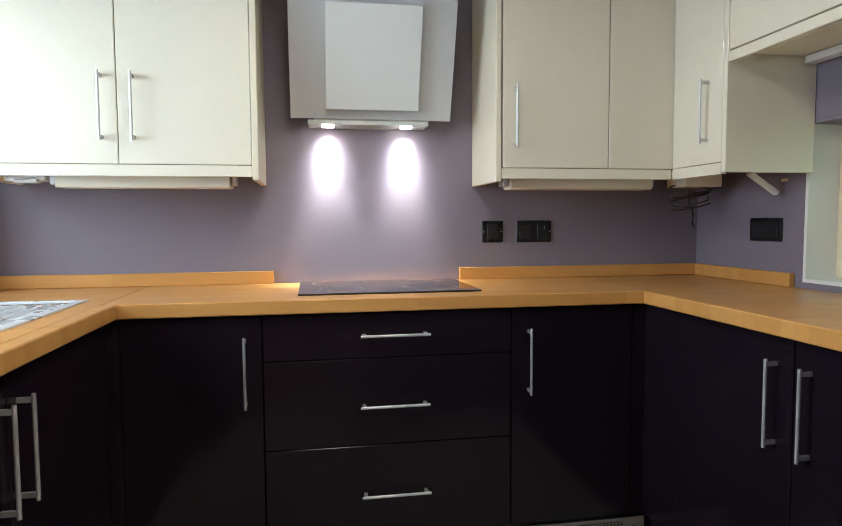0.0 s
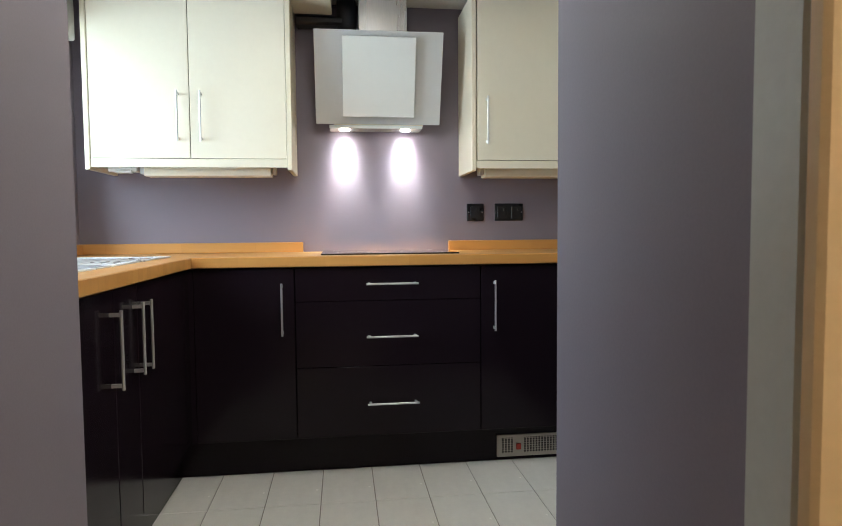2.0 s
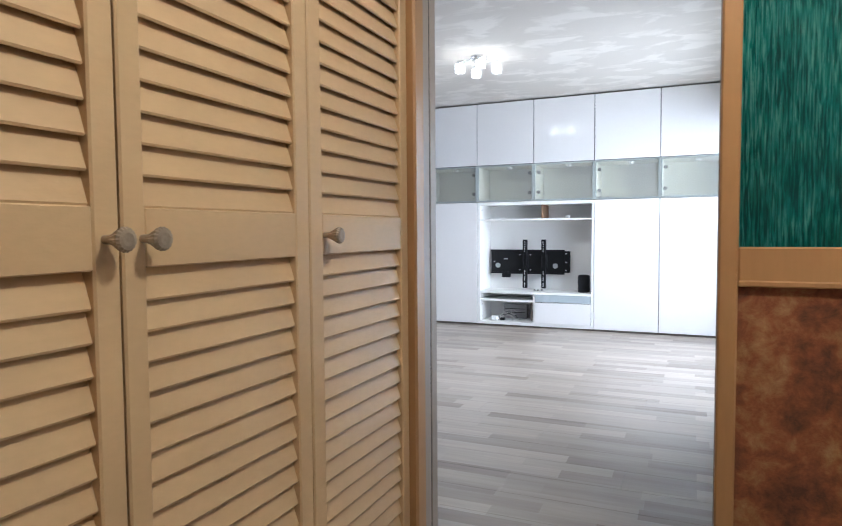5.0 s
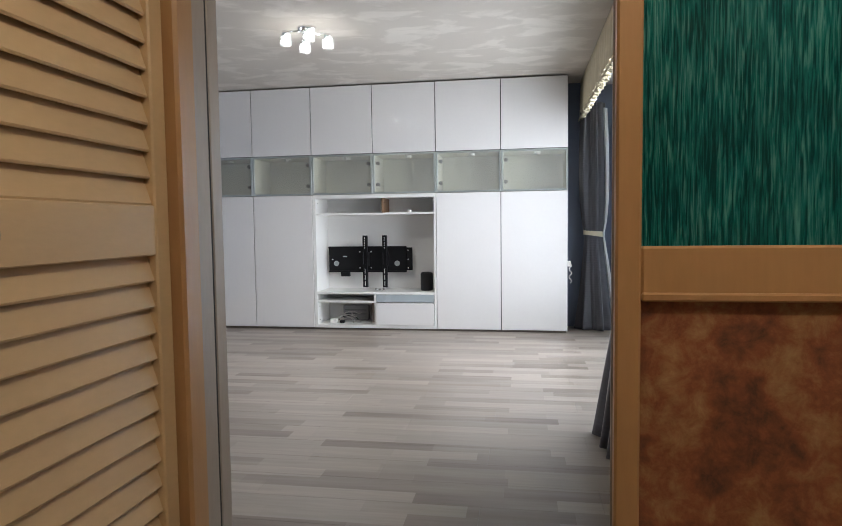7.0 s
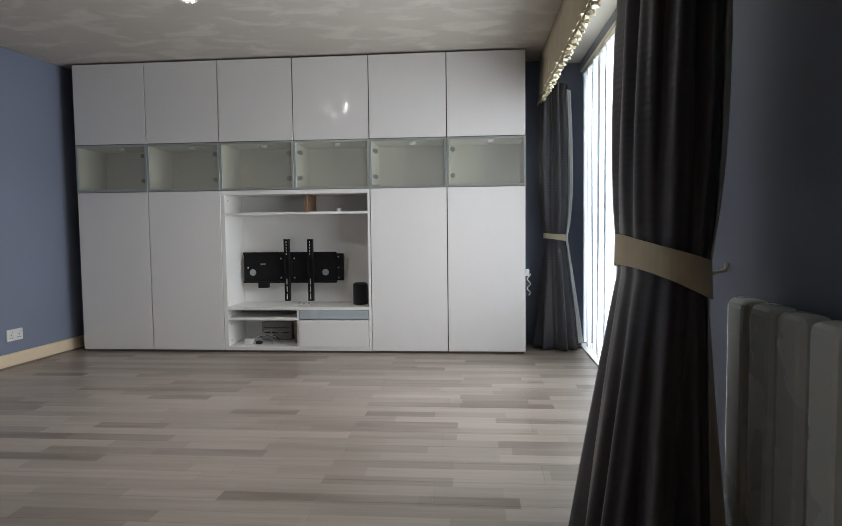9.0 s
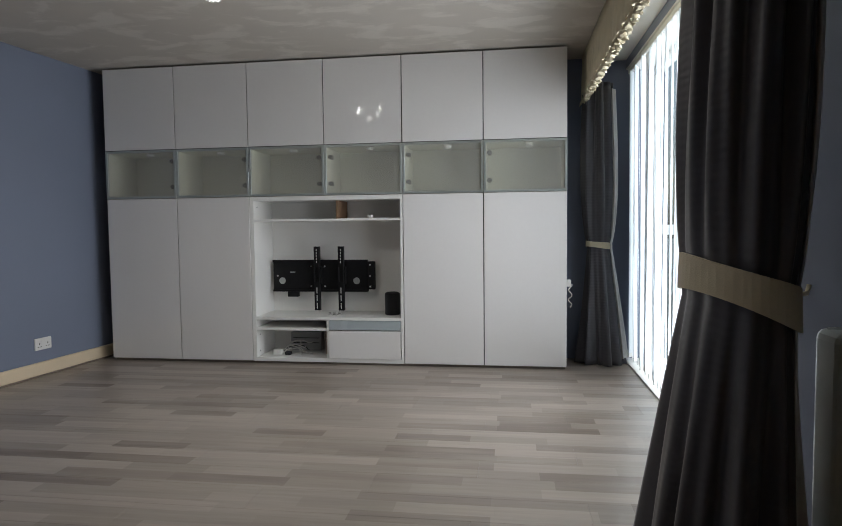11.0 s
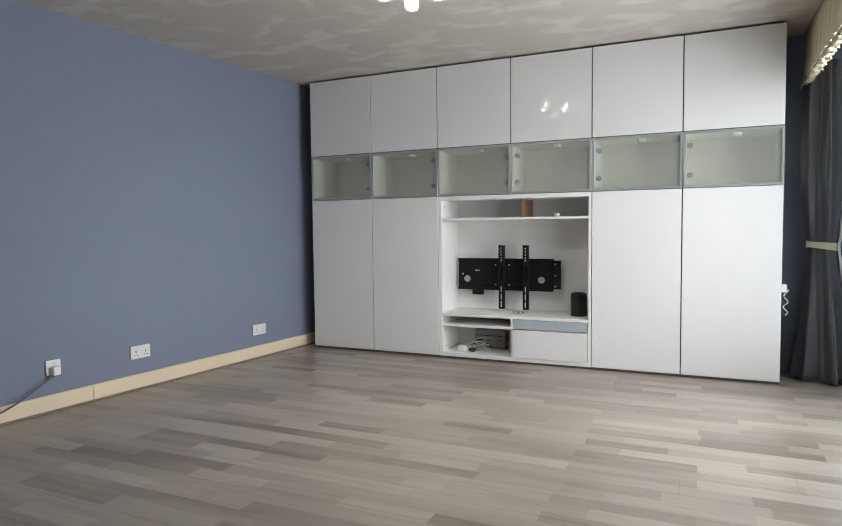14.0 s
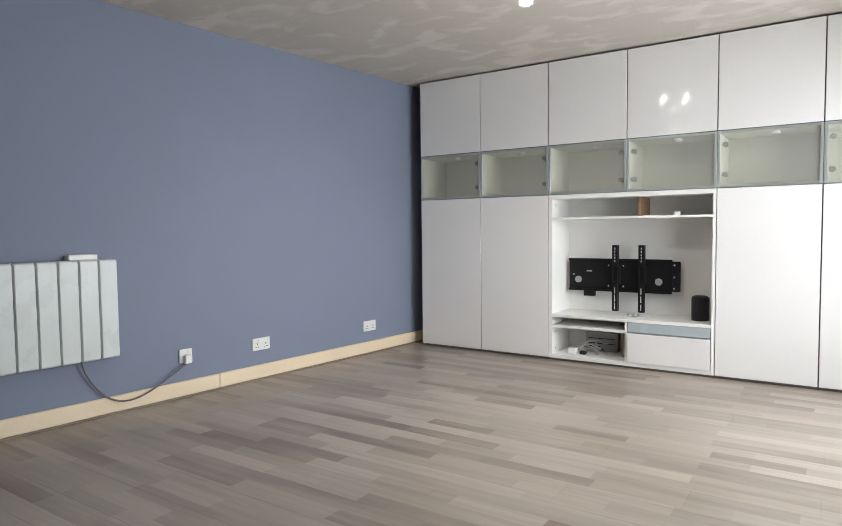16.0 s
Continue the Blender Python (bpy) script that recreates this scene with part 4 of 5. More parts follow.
def curtain(name, label, top, waist, foot, folds, seed, tie, slope, pleat=0.19):
    """A gathered drape: outlines (centre, half-widths) at top, waist and foot, with pleats."""
    rr = random.Random(seed)
    th = thing(name, label, "curtain", "pair of tied-back curtains")
    zt, zw, zf = top[4], waist[4], foot[4]
    bm = bmesh.new()
    n, rows = 150, 46
    ph = [rr.uniform(0, 6.28) for _ in range(4)]
    grid, grid_co = [], []
    for j in range(rows + 1):
        z = zf + (zt - zf) * j / rows
        if z > zw:
            u = (z - zw) / (zt - zw)
            u = u ** 0.62
            a, b = waist, top
        else:
            u = (zw - z) / (zw - zf)
            u = u ** 0.9
            a, b = waist, foot
        cx, cy, hx, hy = (a[k] + (b[k] - a[k]) * u for k in range(4))
        if z > zw:
            hy *= 1 + 0.35 * math.sin(math.pi * u)
        depth = 0.028 + pleat * u
        ring = []
        for i in range(n):
            t = 2 * math.pi * i / n
            f = 1 + depth * (0.8 * math.sin(folds * t + ph[0] + 1.1 * math.sin(2 * t + ph[3]) + 0.5 * math.sin(z * 2 + ph[1])) + 0.4 * math.sin(int(folds * 1.7) * t + ph[2] + z * 0.6) + 0.35 * math.sin(3 * t + ph[1]))
            ring.append(bm.verts.new((cx + hx * f * math.cos(t), cy + hy * f * math.sin(t), z)))
        grid.append(ring)
        grid_co.append([(*v.co, abs(2 * math.pi * i / n - 1.5 * math.pi)) for i, v in enumerate(ring)])
    for a, b in zip(grid, grid[1:]):
        for i in range(n):
            bm.faces.new((a[i], a[(i + 1) % n], b[(i + 1) % n], b[i]))
    bm.faces.new(grid[-1])
    bm.faces.new(grid[0][::-1])
    part("drape", bm, M_CURTAIN, th, "dark slate taffeta drape with ribs", smooth=True)
    bm = bmesh.new()
    lo, hi = [], []
    for ring in grid_co[1:-1]:
        edge = [p for p in ring if p[3] < math.radians(36)]
        lo.append([bm.verts.new((p[0], p[1] - 0.010, p[2])) for p in edge])
        hi.append([bm.verts.new((p[0], p[1] - 0.016, p[2])) for p in edge])
    for sheet in (lo, hi):
        for a, b in zip(sheet, sheet[1:]):
            for i in range(len(a) - 1):
                bm.faces.new((a[i], a[i + 1], b[i + 1], b[i]))
    for a, b in zip(lo, lo[1:]):
        for e in (0, -1):
            k = lo.index(a)
            bm.faces.new((a[e], b[e], hi[k + 1][e], hi[k][e]))
    part("lining", bm, M_LINING, th, "white lining along the edge", smooth=True)
    bm = bmesh.new()
    m = 48
    lo, hi, li, hj = [], [], [], []
    for i in range(m):
        t = 2 * math.pi * i / m
        drop = slope * math.sin(t)
        half = tie * (1 + 0.12 * math.sin(2 * t))
        for lst, dz, e in ((lo, -half, 1.20), (hi, half, 1.17), (li, -half, 1.14), (hj, half, 1.11)):
            lst.append(bm.verts.new((waist[0] + waist[2] * e * math.cos(t), waist[1] + waist[3] * e * math.sin(t), zw + dz + drop)))
    for i in range(m):
        k = (i + 1) % m
        bm.faces.new((lo[i], lo[k], hi[k], hi[i]))
        bm.faces.new((li[k], li[i], hj[i], hj[k]))
        bm.faces.new((hi[i], hi[k], hj[k], hj[i]))
        bm.faces.new((lo[k], lo[i], li[i], li[k]))
    part("tieback", bm, M_CREAMCLOTH, th, "cream cloth tieback")
    hook = [(waist[0] + waist[2] * 0.5, waist[1] - waist[3] * 1.05, zw - slope), (waist[0] + waist[2] * 1.1, (waist[1] + YS) / 2 - 0.04, zw - slope - 0.012), (waist[0] + waist[2] * 1.25, YS + 0.012, zw - slope + 0.004), (waist[0] + waist[2] * 1.25, YS + 0.006, zw - slope + 0.03)]
    if tie > 0.03:
        part("hook_cord", tube(bmesh.new(), hook, 0.007, 8), M_CREAMCLOTH, th, "cream loop hooked to the wall", smooth=True)
    return th


curtain("curtain", "dark slate taffeta curtain with cream tieback by the cabinets", (6.255, -3.845, 0.075, 0.085, 2.10), (6.25, -3.850, 0.052, 0.078, 0.905), (6.25, -3.885, 0.095, 0.150, 0.004), 8, 3, 0.022, 0.010, 0.30)
curtain("curtain", "dark slate taffeta curtain with cream tieback by the radiator", (3.12, -3.785, 0.24, 0.088, 2.312), (3.12, -3.760, 0.225, 0.100, 0.885), (3.12, -3.715, 0.26, 0.178, 0.004), 11, 8, 0.045, 0.045)

val = thing("valance", "cream sateen pelmet with a frilled edge over the window", "pelmet")
bm = bmesh.new()
n = 160
prev = None
for i in range(n + 1):
    x = 3.42 + (6.38 - 3.42) * i / n
    w = 0.012 * math.sin(i * 0.9) + 0.006 * math.sin(i * 2.3)
    sag = 2.005 + 0.02 * math.sin(i * 0.9 + 1)
    col = [bm.verts.new((x, -3.742 + w * f, z)) for z, f in ((H - 0.003, 0.0), (2.25, 0.4), (2.12, 0.8), (sag, 1.0))]
    if prev:
        for a in range(3):
            bm.faces.new((prev[a], col[a], col[a + 1], prev[a + 1]))
    prev = col
o = part("skirt", bm, M_CREAMCLOTH, val, smooth=True)
sol = o.modifiers.new("thick", "SOLIDIFY")
sol.thickness = 0.004
bm = bmesh.new()
prev = None
for i in range(420):
    x = 3.42 + (6.38 - 3.42) * i / 419
    w = 0.017 * math.sin(i * 0.95) + 0.008 * math.sin(i * 2.9)
    col = [bm.verts.new((x + 0.008 * math.sin(i * 1.7), -3.745 + w * f, z)) for z, f in ((2.02, 0.35), (1.995, 0.8), (1.968 + 0.008 * math.sin(i * 1.3), 1.25))]
    if prev:
        for a in range(2):
            bm.faces.new((prev[a], col[a], col[a + 1], prev[a + 1]))
    prev = col
o = part("frill", bm, M_CREAMCLOTH, val, "gathered cream frill", smooth=True)
sol = o.modifiers.new("thick", "SOLIDIFY")
sol.thickness = 0.003
part("board", boxes((2.80, 6.40, YS + 0.002, -3.75, H - 0.03, H - 0.004)), M_WHITEPAINT, val)

srad = thing("column_radiator", "white ribbed electric radiator below the blue wall", "radiator", m=pose(3.14, YS, 0))
for k in range(7):
    x1 = -0.152 * k
    part("rib", box(bmesh.new(), x1 - 0.143, x1 - 0.006, 0.03, 0.115, 0.09, 0.79, bevel=0.028, seg=3), M_RADW, srad)
part("bracket", boxes((-0.95, -0.10, 0.002, 0.03, 0.55, 0.60), (-0.95, -0.10, 0.002, 0.03, 0.22, 0.27)), M_RADW, srad)
for fx in (-0.16, -0.92):
    part("foot", boxes((fx, fx + 0.03, 0.04, 0.10, 0.0, 0.095)), M_RADW, srad)

cord = thing("blind_cord", "white looped blind cord beside the cabinet", "cord")
pts = [(XC + 0.01 + 0.012 * math.sin(k * 1.1), -3.622 - 0.012 * math.sin(k * 0.7), 0.46 + 0.008 * k) for k in range(22)]
part("loop", tube(bmesh.new(), pts, 0.004, 6), M_WPLASTIC, cord, smooth=True)
part("clip", boxes((XC + 0.004, XC + 0.03, -3.626, -3.597, 0.61, 0.66), bevel=0.002), M_WPLASTIC, cord)

# ---- kitchen ----
SHIFT = KITCHEN
YN = 0.13
YF = -0.39
ZT = 0.91
XL, XR = -1.047, 0.592


def bar_handle(parent, centre, length, axis, out):
    """A brushed bar on two square feet; axis along, out the way it stands off."""
    a, o = Vector(axis), Vector(out)
    s = a.cross(o)
    c = Vector(centre)
    bm = bmesh.new()
    tube(bm, [c + o * 0.030 - a * length / 2, c + o * 0.030 + a * length / 2], 0.0044, 12)
    for e in (-1, 1):
        q = c + a * e * (length / 2 - 0.012)
        lo = [min((q + s * 0.004 + a * 0.005)[k], (q - s * 0.004 - a * 0.005 + o * 0.026)[k]) for k in range(3)]
        hi = [max((q + s * 0.004 + a * 0.005)[k], (q - s * 0.004 - a * 0.005 + o * 0.026)[k]) for k in range(3)]
        box(bm, lo[0], hi[0], lo[1], hi[1], lo[2], hi[2])
    return part("handle", bm, M_HANDLE, parent, "brushed steel bar handle")


def base_unit(label, x0, x1, fronts, handles):
    u = thing("base_cabinet", label, "cabinet", "dark base cabinets")
    part("carcass", boxes((x0 + 0.002, x1 - 0.002, YF + 0.020, YN - 0.005, 0.16, 0.865)), M_KDARK, u)
    for (fx0, fx1, z0, z1), (hc, ax) in zip(fronts, handles):
        f = part("drawer" if ax[0] else "door", box(bmesh.new(), fx0, fx1, YF, YF + 0.018, z0, z1, bevel=0.002), M_KDARK, u, "glossy aubergine front")
        if hc:
            bar_handle(f, (hc[0], YF, hc[1]), 0.212, ax, (0, -1, 0))
    return u


base_unit("glossy dark aubergine base cabinet with one door", -1.03, -0.634, [(-1.028, -0.635, 0.162, 0.862)], [((-0.683, 0.698), (0, 0, 1))])
base_unit("glossy dark aubergine unit of three drawers under the hob", -0.634, 0.134, [(-0.632, 0.1325, 0.7245, 0.862), (-0.632, 0.1325, 0.4535, 0.7225), (-0.632, 0.1325, 0.162, 0.4515)],
          [((-0.239, 0.795), (1, 0, 0)), ((-0.241, 0.578), (1, 0, 0)), ((-0.239, 0.300), (1, 0, 0))])
base_unit("glossy dark aubergine corner base cabinet with one door", 0.134, 0.575, [(0.1355, 0.546, 0.162, 0.862)], [((0.190, 0.695), (0, 0, 1))])


def side_unit(label, x, out, y0, y1, hy):
    """Base cabinet along a side wall; its front faces out."""
    u = thing("base_cabinet", label, "cabinet", "dark base cabinets")
    xa, xb = (x + 0.02, 1.10) if out < 0 else (-1.63, x - 0.02)
    part("carcass", boxes((xa, xb, y1 + 0.002, y0 - 0.002, 0.16, 0.865)), M_KDARK, u)
    f = part("door", box(bmesh.new(), min(x, x - out * 0.018), max(x, x - out * 0.018), y1 + 0.002, y0 - 0.002, 0.162, 0.862, bevel=0.002), M_KDARK, u, "glossy aubergine door")
    bar_handle(f, (x, hy, 0.705), 0.212, (0, 0, 1), (out, 0, 0))
    return u


side_unit("glossy dark aubergine sink base cabinet", XL, 1, -0.60, -1.005, -0.965)
side_unit("glossy dark aubergine narrow pull-out base cabinet", XL, 1, -1.005, -1.195, -1.045)
side_unit("glossy dark aubergine base cabinet beside the opening", XL, 1, -1.195, -1.685, -1.225)
side_unit("glossy dark aubergine base cabinet", XR, -1, -0.60, -1.03, -0.977)
side_unit("glossy dark aubergine base cabinet", XR, -1, -1.03, -1.46, -1.080)
side_unit("glossy dark aubergine base cabinet", XR, -1, -1.46, -1.90, -1.85)
fill = thing("corner_filler", "glossy dark corner filler panels", "filler")
part("panel", boxes((XL - 0.018, XL, -0.60, YF, 0.162, 0.862)), M_KDARK, fill)
part("panel", boxes((XR, XR + 0.018, -0.60, YF, 0.162, 0.862)), M_KDARK, fill)
part("panel", boxes((XL, -1.0285, YF, YF + 0.018, 0.162, 0.862)), M_KDARK, fill)
part("panel", boxes((0.548, XR, YF, YF + 0.018, 0.162, 0.862)), M_KDARK, fill)
plinth = thing("plinth", "dark plinth boards under the base cabinets", "plinth")
part("board", boxes((XL - 0.06, XR + 0.06, -0.315, -0.30, 0.0, 0.16)), M_KDARK, plinth)
part("board", boxes((XL - 0.075, XL - 0.06, -1.69, -0.315, 0.0, 0.16)), M_KDARK, plinth)
part("board", boxes((XR + 0.06, XR + 0.075, -1.80, -0.315, 0.0, 0.16)), M_KDARK, plinth)

# plinth heater
ph = thing("plinth_heater", "beige metal plinth heater grille with a red switch", "heater")
GX0, GX1, GZ0, GZ1, GY = 0.219, 0.640, 0.014, 0.112, -0.318
part("plate", boxes((GX0, GX1, GY - 0.006, GY + 0.002, GZ0, GZ1), bevel=0.002), M_PLINTHMETAL, ph)
for (a, b) in ((0.238, 0.292), (0.338, 0.560)):
    part("grille_recess", boxes((a, b, GY - 0.0075, GY - 0.0055, GZ0 + 0.016, GZ1 - 0.014)), M_DARKHOLE, ph)
    nb = int((b - a) / 0.0125)
    for k in range(nb + 1):
        part("bar", boxes((a + k * (b - a) / nb - 0.0022, a + k * (b - a) / nb + 0.0022, GY - 0.0095, GY - 0.0070, GZ0 + 0.016, GZ1 - 0.014)), M_PLINTHMETAL, ph)
    for k in range(7):
        zz = GZ0 + 0.018 + k * 0.0105
        part("cross_bar", boxes((a, b, GY - 0.0090, GY - 0.0072, zz - 0.0012, zz + 0.0012)), M_PLINTHMETAL, ph)
part("switch", box(bmesh.new(), 0.305, 0.326, GY - 0.013, GY - 0.005, 0.045, 0.072, bevel=0.002), M_RED, ph, "small red rocker switch")
part("socket", boxes((0.58, 0.606, GY - 0.010, GY - 0.005, 0.045, 0.080)), M_BLACKPLASTIC, ph)

# worktop: one continuous top with a mitred look in both corners
wt = thing("worktop", "oiled orange beech block worktop in a u shape", "worktop")
part("top", boxes((XL - 0.022, XR, YF - 0.020, YN - 0.002, 0.868, ZT), bevel=0.003), M_WORKTOP, wt)
for piece in ((-1.648, XL - 0.024, -0.28, YN - 0.002, 0.868, ZT - 0.0005), (-1.648, XL - 0.024, -1.69, -1.44, 0.868, ZT - 0.0005), (-1.148, XL - 0.024, -1.44, -0.28, 0.868, ZT - 0.0005), (-1.648, -1.580, -1.44, -0.28, 0.868, ZT - 0.0005)):
    part("top", boxes(piece), M_WORKTOP, wt)
part("front_edge", boxes((XL - 0.024, XL + 0.020, -1.69, YF - 0.0215, 0.868, ZT), bevel=0.003), M_WORKTOP, wt)
part("top", boxes((XR + 0.002, 1.118, -1.95, YN - 0.002, 0.868, ZT - 0.0005)), M_WORKTOP, wt)
part("front_edge", boxes((XR - 0.020, XR + 0.002, -1.95, YF - 0.0215, 0.868, ZT), bevel=0.003), M_WORKTOP, wt)
ups = thing("upstand", "low oiled beech upstand along the wall", "upstand")
part("strip", boxes((-1.648, -0.627, 0.108, YN - 0.001, ZT, 0.957), bevel=0.002), M_WORKTOP, ups)
part("strip", boxes((0.086, 1.118, 0.108, YN - 0.001, ZT, 0.957), bevel=0.002), M_WORKTOP, ups)
part("strip", boxes((1.098, 1.119, -0.42, 0.107, ZT, 0.957), bevel=0.002), M_WORKTOP, ups)
part("strip", boxes((-1.649, -1.628, -1.2, 0.107, ZT, 0.957), bevel=0.002), M_WORKTOP, ups)

hob = thing("hob", "black glass induction hob let into the worktop", "hob")
part("glass", box(bmesh.new(), -0.530, 0.058, -0.312, 0.105, ZT, ZT + 0.006, bevel=0.0015), M_HOBGLASS, hob)
M_HOBMARK = mat("grey_hob_print", (0.16, 0.16, 0.16), 0.3, vary=0.2)
for cx, cy, rr_ in ((-0.39, -0.19, 0.075), (-0.39, 0.01, 0.095), (-0.09, -0.19, 0.095), (-0.09, 0.01, 0.075)):
    bm = bmesh.new()
    bmesh.ops.create_circle(bm, segments=48, radius=rr_)
    inner = bmesh.ops.extrude_edge_only(bm, edges=bm.edges[:])
    vs = [g for g in inner["geom"] if isinstance(g, bmesh.types.BMVert)]
    bmesh.ops.scale(bm, vec=((rr_ - 0.002) / rr_, (rr_ - 0.002) / rr_, 1), verts=vs)
    bmesh.ops.translate(bm, vec=(cx, cy, ZT + 0.0064), verts=bm.verts)
    part("cooking_zone_ring", bm, M_HOBMARK, hob)

sink = thing("sink", "stainless steel inset sink with ribbed drainer", "sink")
SX0, SX1, SY0, SY1 = -1.585, -1.135, -1.46, -0.29
part("rim", boxes((SX0, SX1, SY1 - 0.02, SY1, ZT - 0.004, ZT + 0.004), (SX0, SX1, SY0, SY0 + 0.02, ZT - 0.004, ZT + 0.004), (SX0, SX0 + 0.03, SY0 + 0.02, SY1 - 0.02, ZT - 0.004, ZT + 0.004), (SX1 - 0.03, SX1, SY0 + 0.02, SY1 - 0.02, ZT - 0.004, ZT + 0.004), (SX0 + 0.03, SX1 - 0.03, -0.86, -0.83, ZT - 0.004, ZT + 0.004), bevel=0.0015), M_SINK, sink)
part("drainer", boxes((SX0 + 0.03, SX1 - 0.03, -0.83, SY1 - 0.02, ZT - 0.012, ZT - 0.006)), M_SINK, sink)
for k in range(8):
    part("drainer_rib", box(bmesh.new(), SX0 + 0.055 + k * 0.042, SX0 + 0.069 + k * 0.042, -0.80, SY1 - 0.05, ZT - 0.008, ZT + 0.001, bevel=0.003), M_SINK, sink)
part("bowl", boxes((SX0 + 0.03, SX1 - 0.03, SY0 + 0.02, -0.86, ZT - 0.165, ZT - 0.160), (SX0 + 0.026, SX0 + 0.03, SY0 + 0.02, -0.86, ZT - 0.165, ZT), (SX1 - 0.03, SX1 - 0.026, SY0 + 0.02, -0.86, ZT - 0.165, ZT), (SX0 + 0.03, SX1 - 0.03, SY0 + 0.016, SY0 + 0.02, ZT - 0.165, ZT), (SX0 + 0.03, SX1 - 0.03, -0.86, -0.856, ZT - 0.165, ZT)), M_SINK, sink)

# wall units
YU = -0.190
ZU = 1.322


def wall_unit(label, x0, x1, doors, left_end, right_end, group="cream wall cabinets"):
    u = thing("wall_cabinet", label, "cabinet", group)
    part("carcass", boxes((x0 + 0.02, x1 - 0.02, YU + 0.020, YN - 0.002, ZU, 2.045)), M_KCREAMSIDE, u)
    part("bottom_rail", boxes((x0 + 0.021, x1 - 0.021 if right_end else x1, YU + 0.001, YU + 0.020, 1.284, ZU - 0.002), bevel=0.002), M_KCREAM, u)
    if left_end:
        part("end_panel", box(bmesh.new(), x0, x0 + 0.020, YU - 0.002, YN - 0.002, 1.274, 2.05, bevel=0.002), M_KCREAMSIDE, u)
    if right_end:
        part("end_panel", box(bmesh.new(), x1 - 0.020, x1, YU - 0.002, YN - 0.002, 1.274, 2.05, bevel=0.002), M_KCREAMSIDE, u)
    for a, b, hx in doors:
        d = part("door", box(bmesh.new(), a, b, YU, YU + 0.019, ZU, 2.045, bevel=0.002), M_KCREAM, u, "glossy cream door")
        if hx:
            bar_handle(d, (hx, YU, 1.495), 0.210, (0, 0, 1), (0, -1, 0))
    return u


wall_unit("glossy cream wall cabinet with two doors", -1.490, -0.648, [(-1.466, -1.0695, -1.113), (-1.0665, -0.670, -1.020)], True, True)
wall_unit("glossy cream wall cabinet with a blind corner panel", 0.140, 0.800, [(0.166, 0.5535, 0.208), (0.5565, 0.812, None)], True, False)

ru = thing("wall_cabinet", "glossy cream corner wall cabinet with one door", "cabinet", "cream wall cabinets")
part("carcass", boxes((0.82, 1.118, -0.462, YU + 0.02, ZU, 2.045)), M_KCREAMSIDE, ru)
part("end_panel", box(bmesh.new(), 0.800, 1.118, -0.484, -0.464, 1.288, 2.05, bevel=0.002), M_KCREAM, ru, "glossy cream end panel")
part("bottom_rail", boxes((0.801, 0.820, -0.462, YU - 0.002, 1.284, ZU - 0.002)), M_KCREAM, ru)
rd = part("door", box(bmesh.new(), 0.800, 0.819, -0.462, YU - 0.003, ZU, 2.045, bevel=0.002), M_KCREAM, ru, "glossy cream door")
bar_handle(rd, (0.800, -0.392, 1.492), 0.210, (0, 0, 1), (-1, 0, 0))
br = thing("bridging_cabinet", "glossy cream high bridging cabinet over the window", "cabinet", "cream wall cabinets")
part("carcass", boxes((0.82, 1.118, -1.30, -0.486, 1.655, 2.045)), M_KCREAMSIDE, br)
part("bottom_rail", boxes((0.801, 0.820, -1.30, -0.486, 1.628, 1.660), bevel=0.002), M_KCREAM, br)
part("flap_door", box(bmesh.new(), 0.800, 0.819, -1.298, -0.488, 1.664, 2.045, bevel=0.002), M_KCREAM, br, "glossy cream lift-up door")
part("end_panel", box(bmesh.new(), 0.800, 1.118, -1.32, -1.301, 1.62, 2.05, bevel=0.002), M_KCREAM, br)
part("light_rail", boxes((1.06, 1.10, -1.2, -0.50, 1.630, 1.652)), M_WPLASTIC, br)

for a, b in ((-1.277, -0.745), (0.215, 0.760)):
    ul = thing("under_cabinet_light", "cream strip light housing under the wall cabinet", "light")
    part("housing", box(bmesh.new(), a, b, -0.13, -0.04, 1.252, 1.300, bevel=0.003), M_KCREAMSIDE, ul)
    part("end_clip", box(bmesh.new(), a - 0.022, a - 0.002, -0.11, -0.05, 1.262, 1.315, bevel=0.003), M_STEEL, ul)
    part("end_clip", box(bmesh.new(), b + 0.002, b + 0.018, -0.11, -0.05, 1.262, 1.315, bevel=0.003), M_STEEL, ul)
jb = thing("junction_strip", "white loose connector hanging under the cabinet", "connector")
part("block", box(bmesh.new(), -1.43, -1.31, -0.11, -0.06, 1.272, 1.312, bevel=0.004), M_WPLASTIC, jb)
part("tail", box(bmesh.new(), -1.40, -1.33, -0.12, -0.09, 1.266, 1.279, bevel=0.003), M_WPLASTIC, jb)
jb2 = thing("junction_box", "cream junction box with a coil of loose wires", "connector")
part("box", box(bmesh.new(), 0.872, 1.025, -0.16, -0.04, 1.262, 1.324, bevel=0.003), M_KCREAMSIDE, jb2)
for k in range(2):
    part("screw", turned(bmesh.new(), [(0.008, 0), (0.006, 0.004)], Matrix.Translation((0.89 + 0.03 * k, -0.13, 1.285)) @ Matrix.Rotation(radians(90), 4, "X"), 8), M_STEEL, jb2)
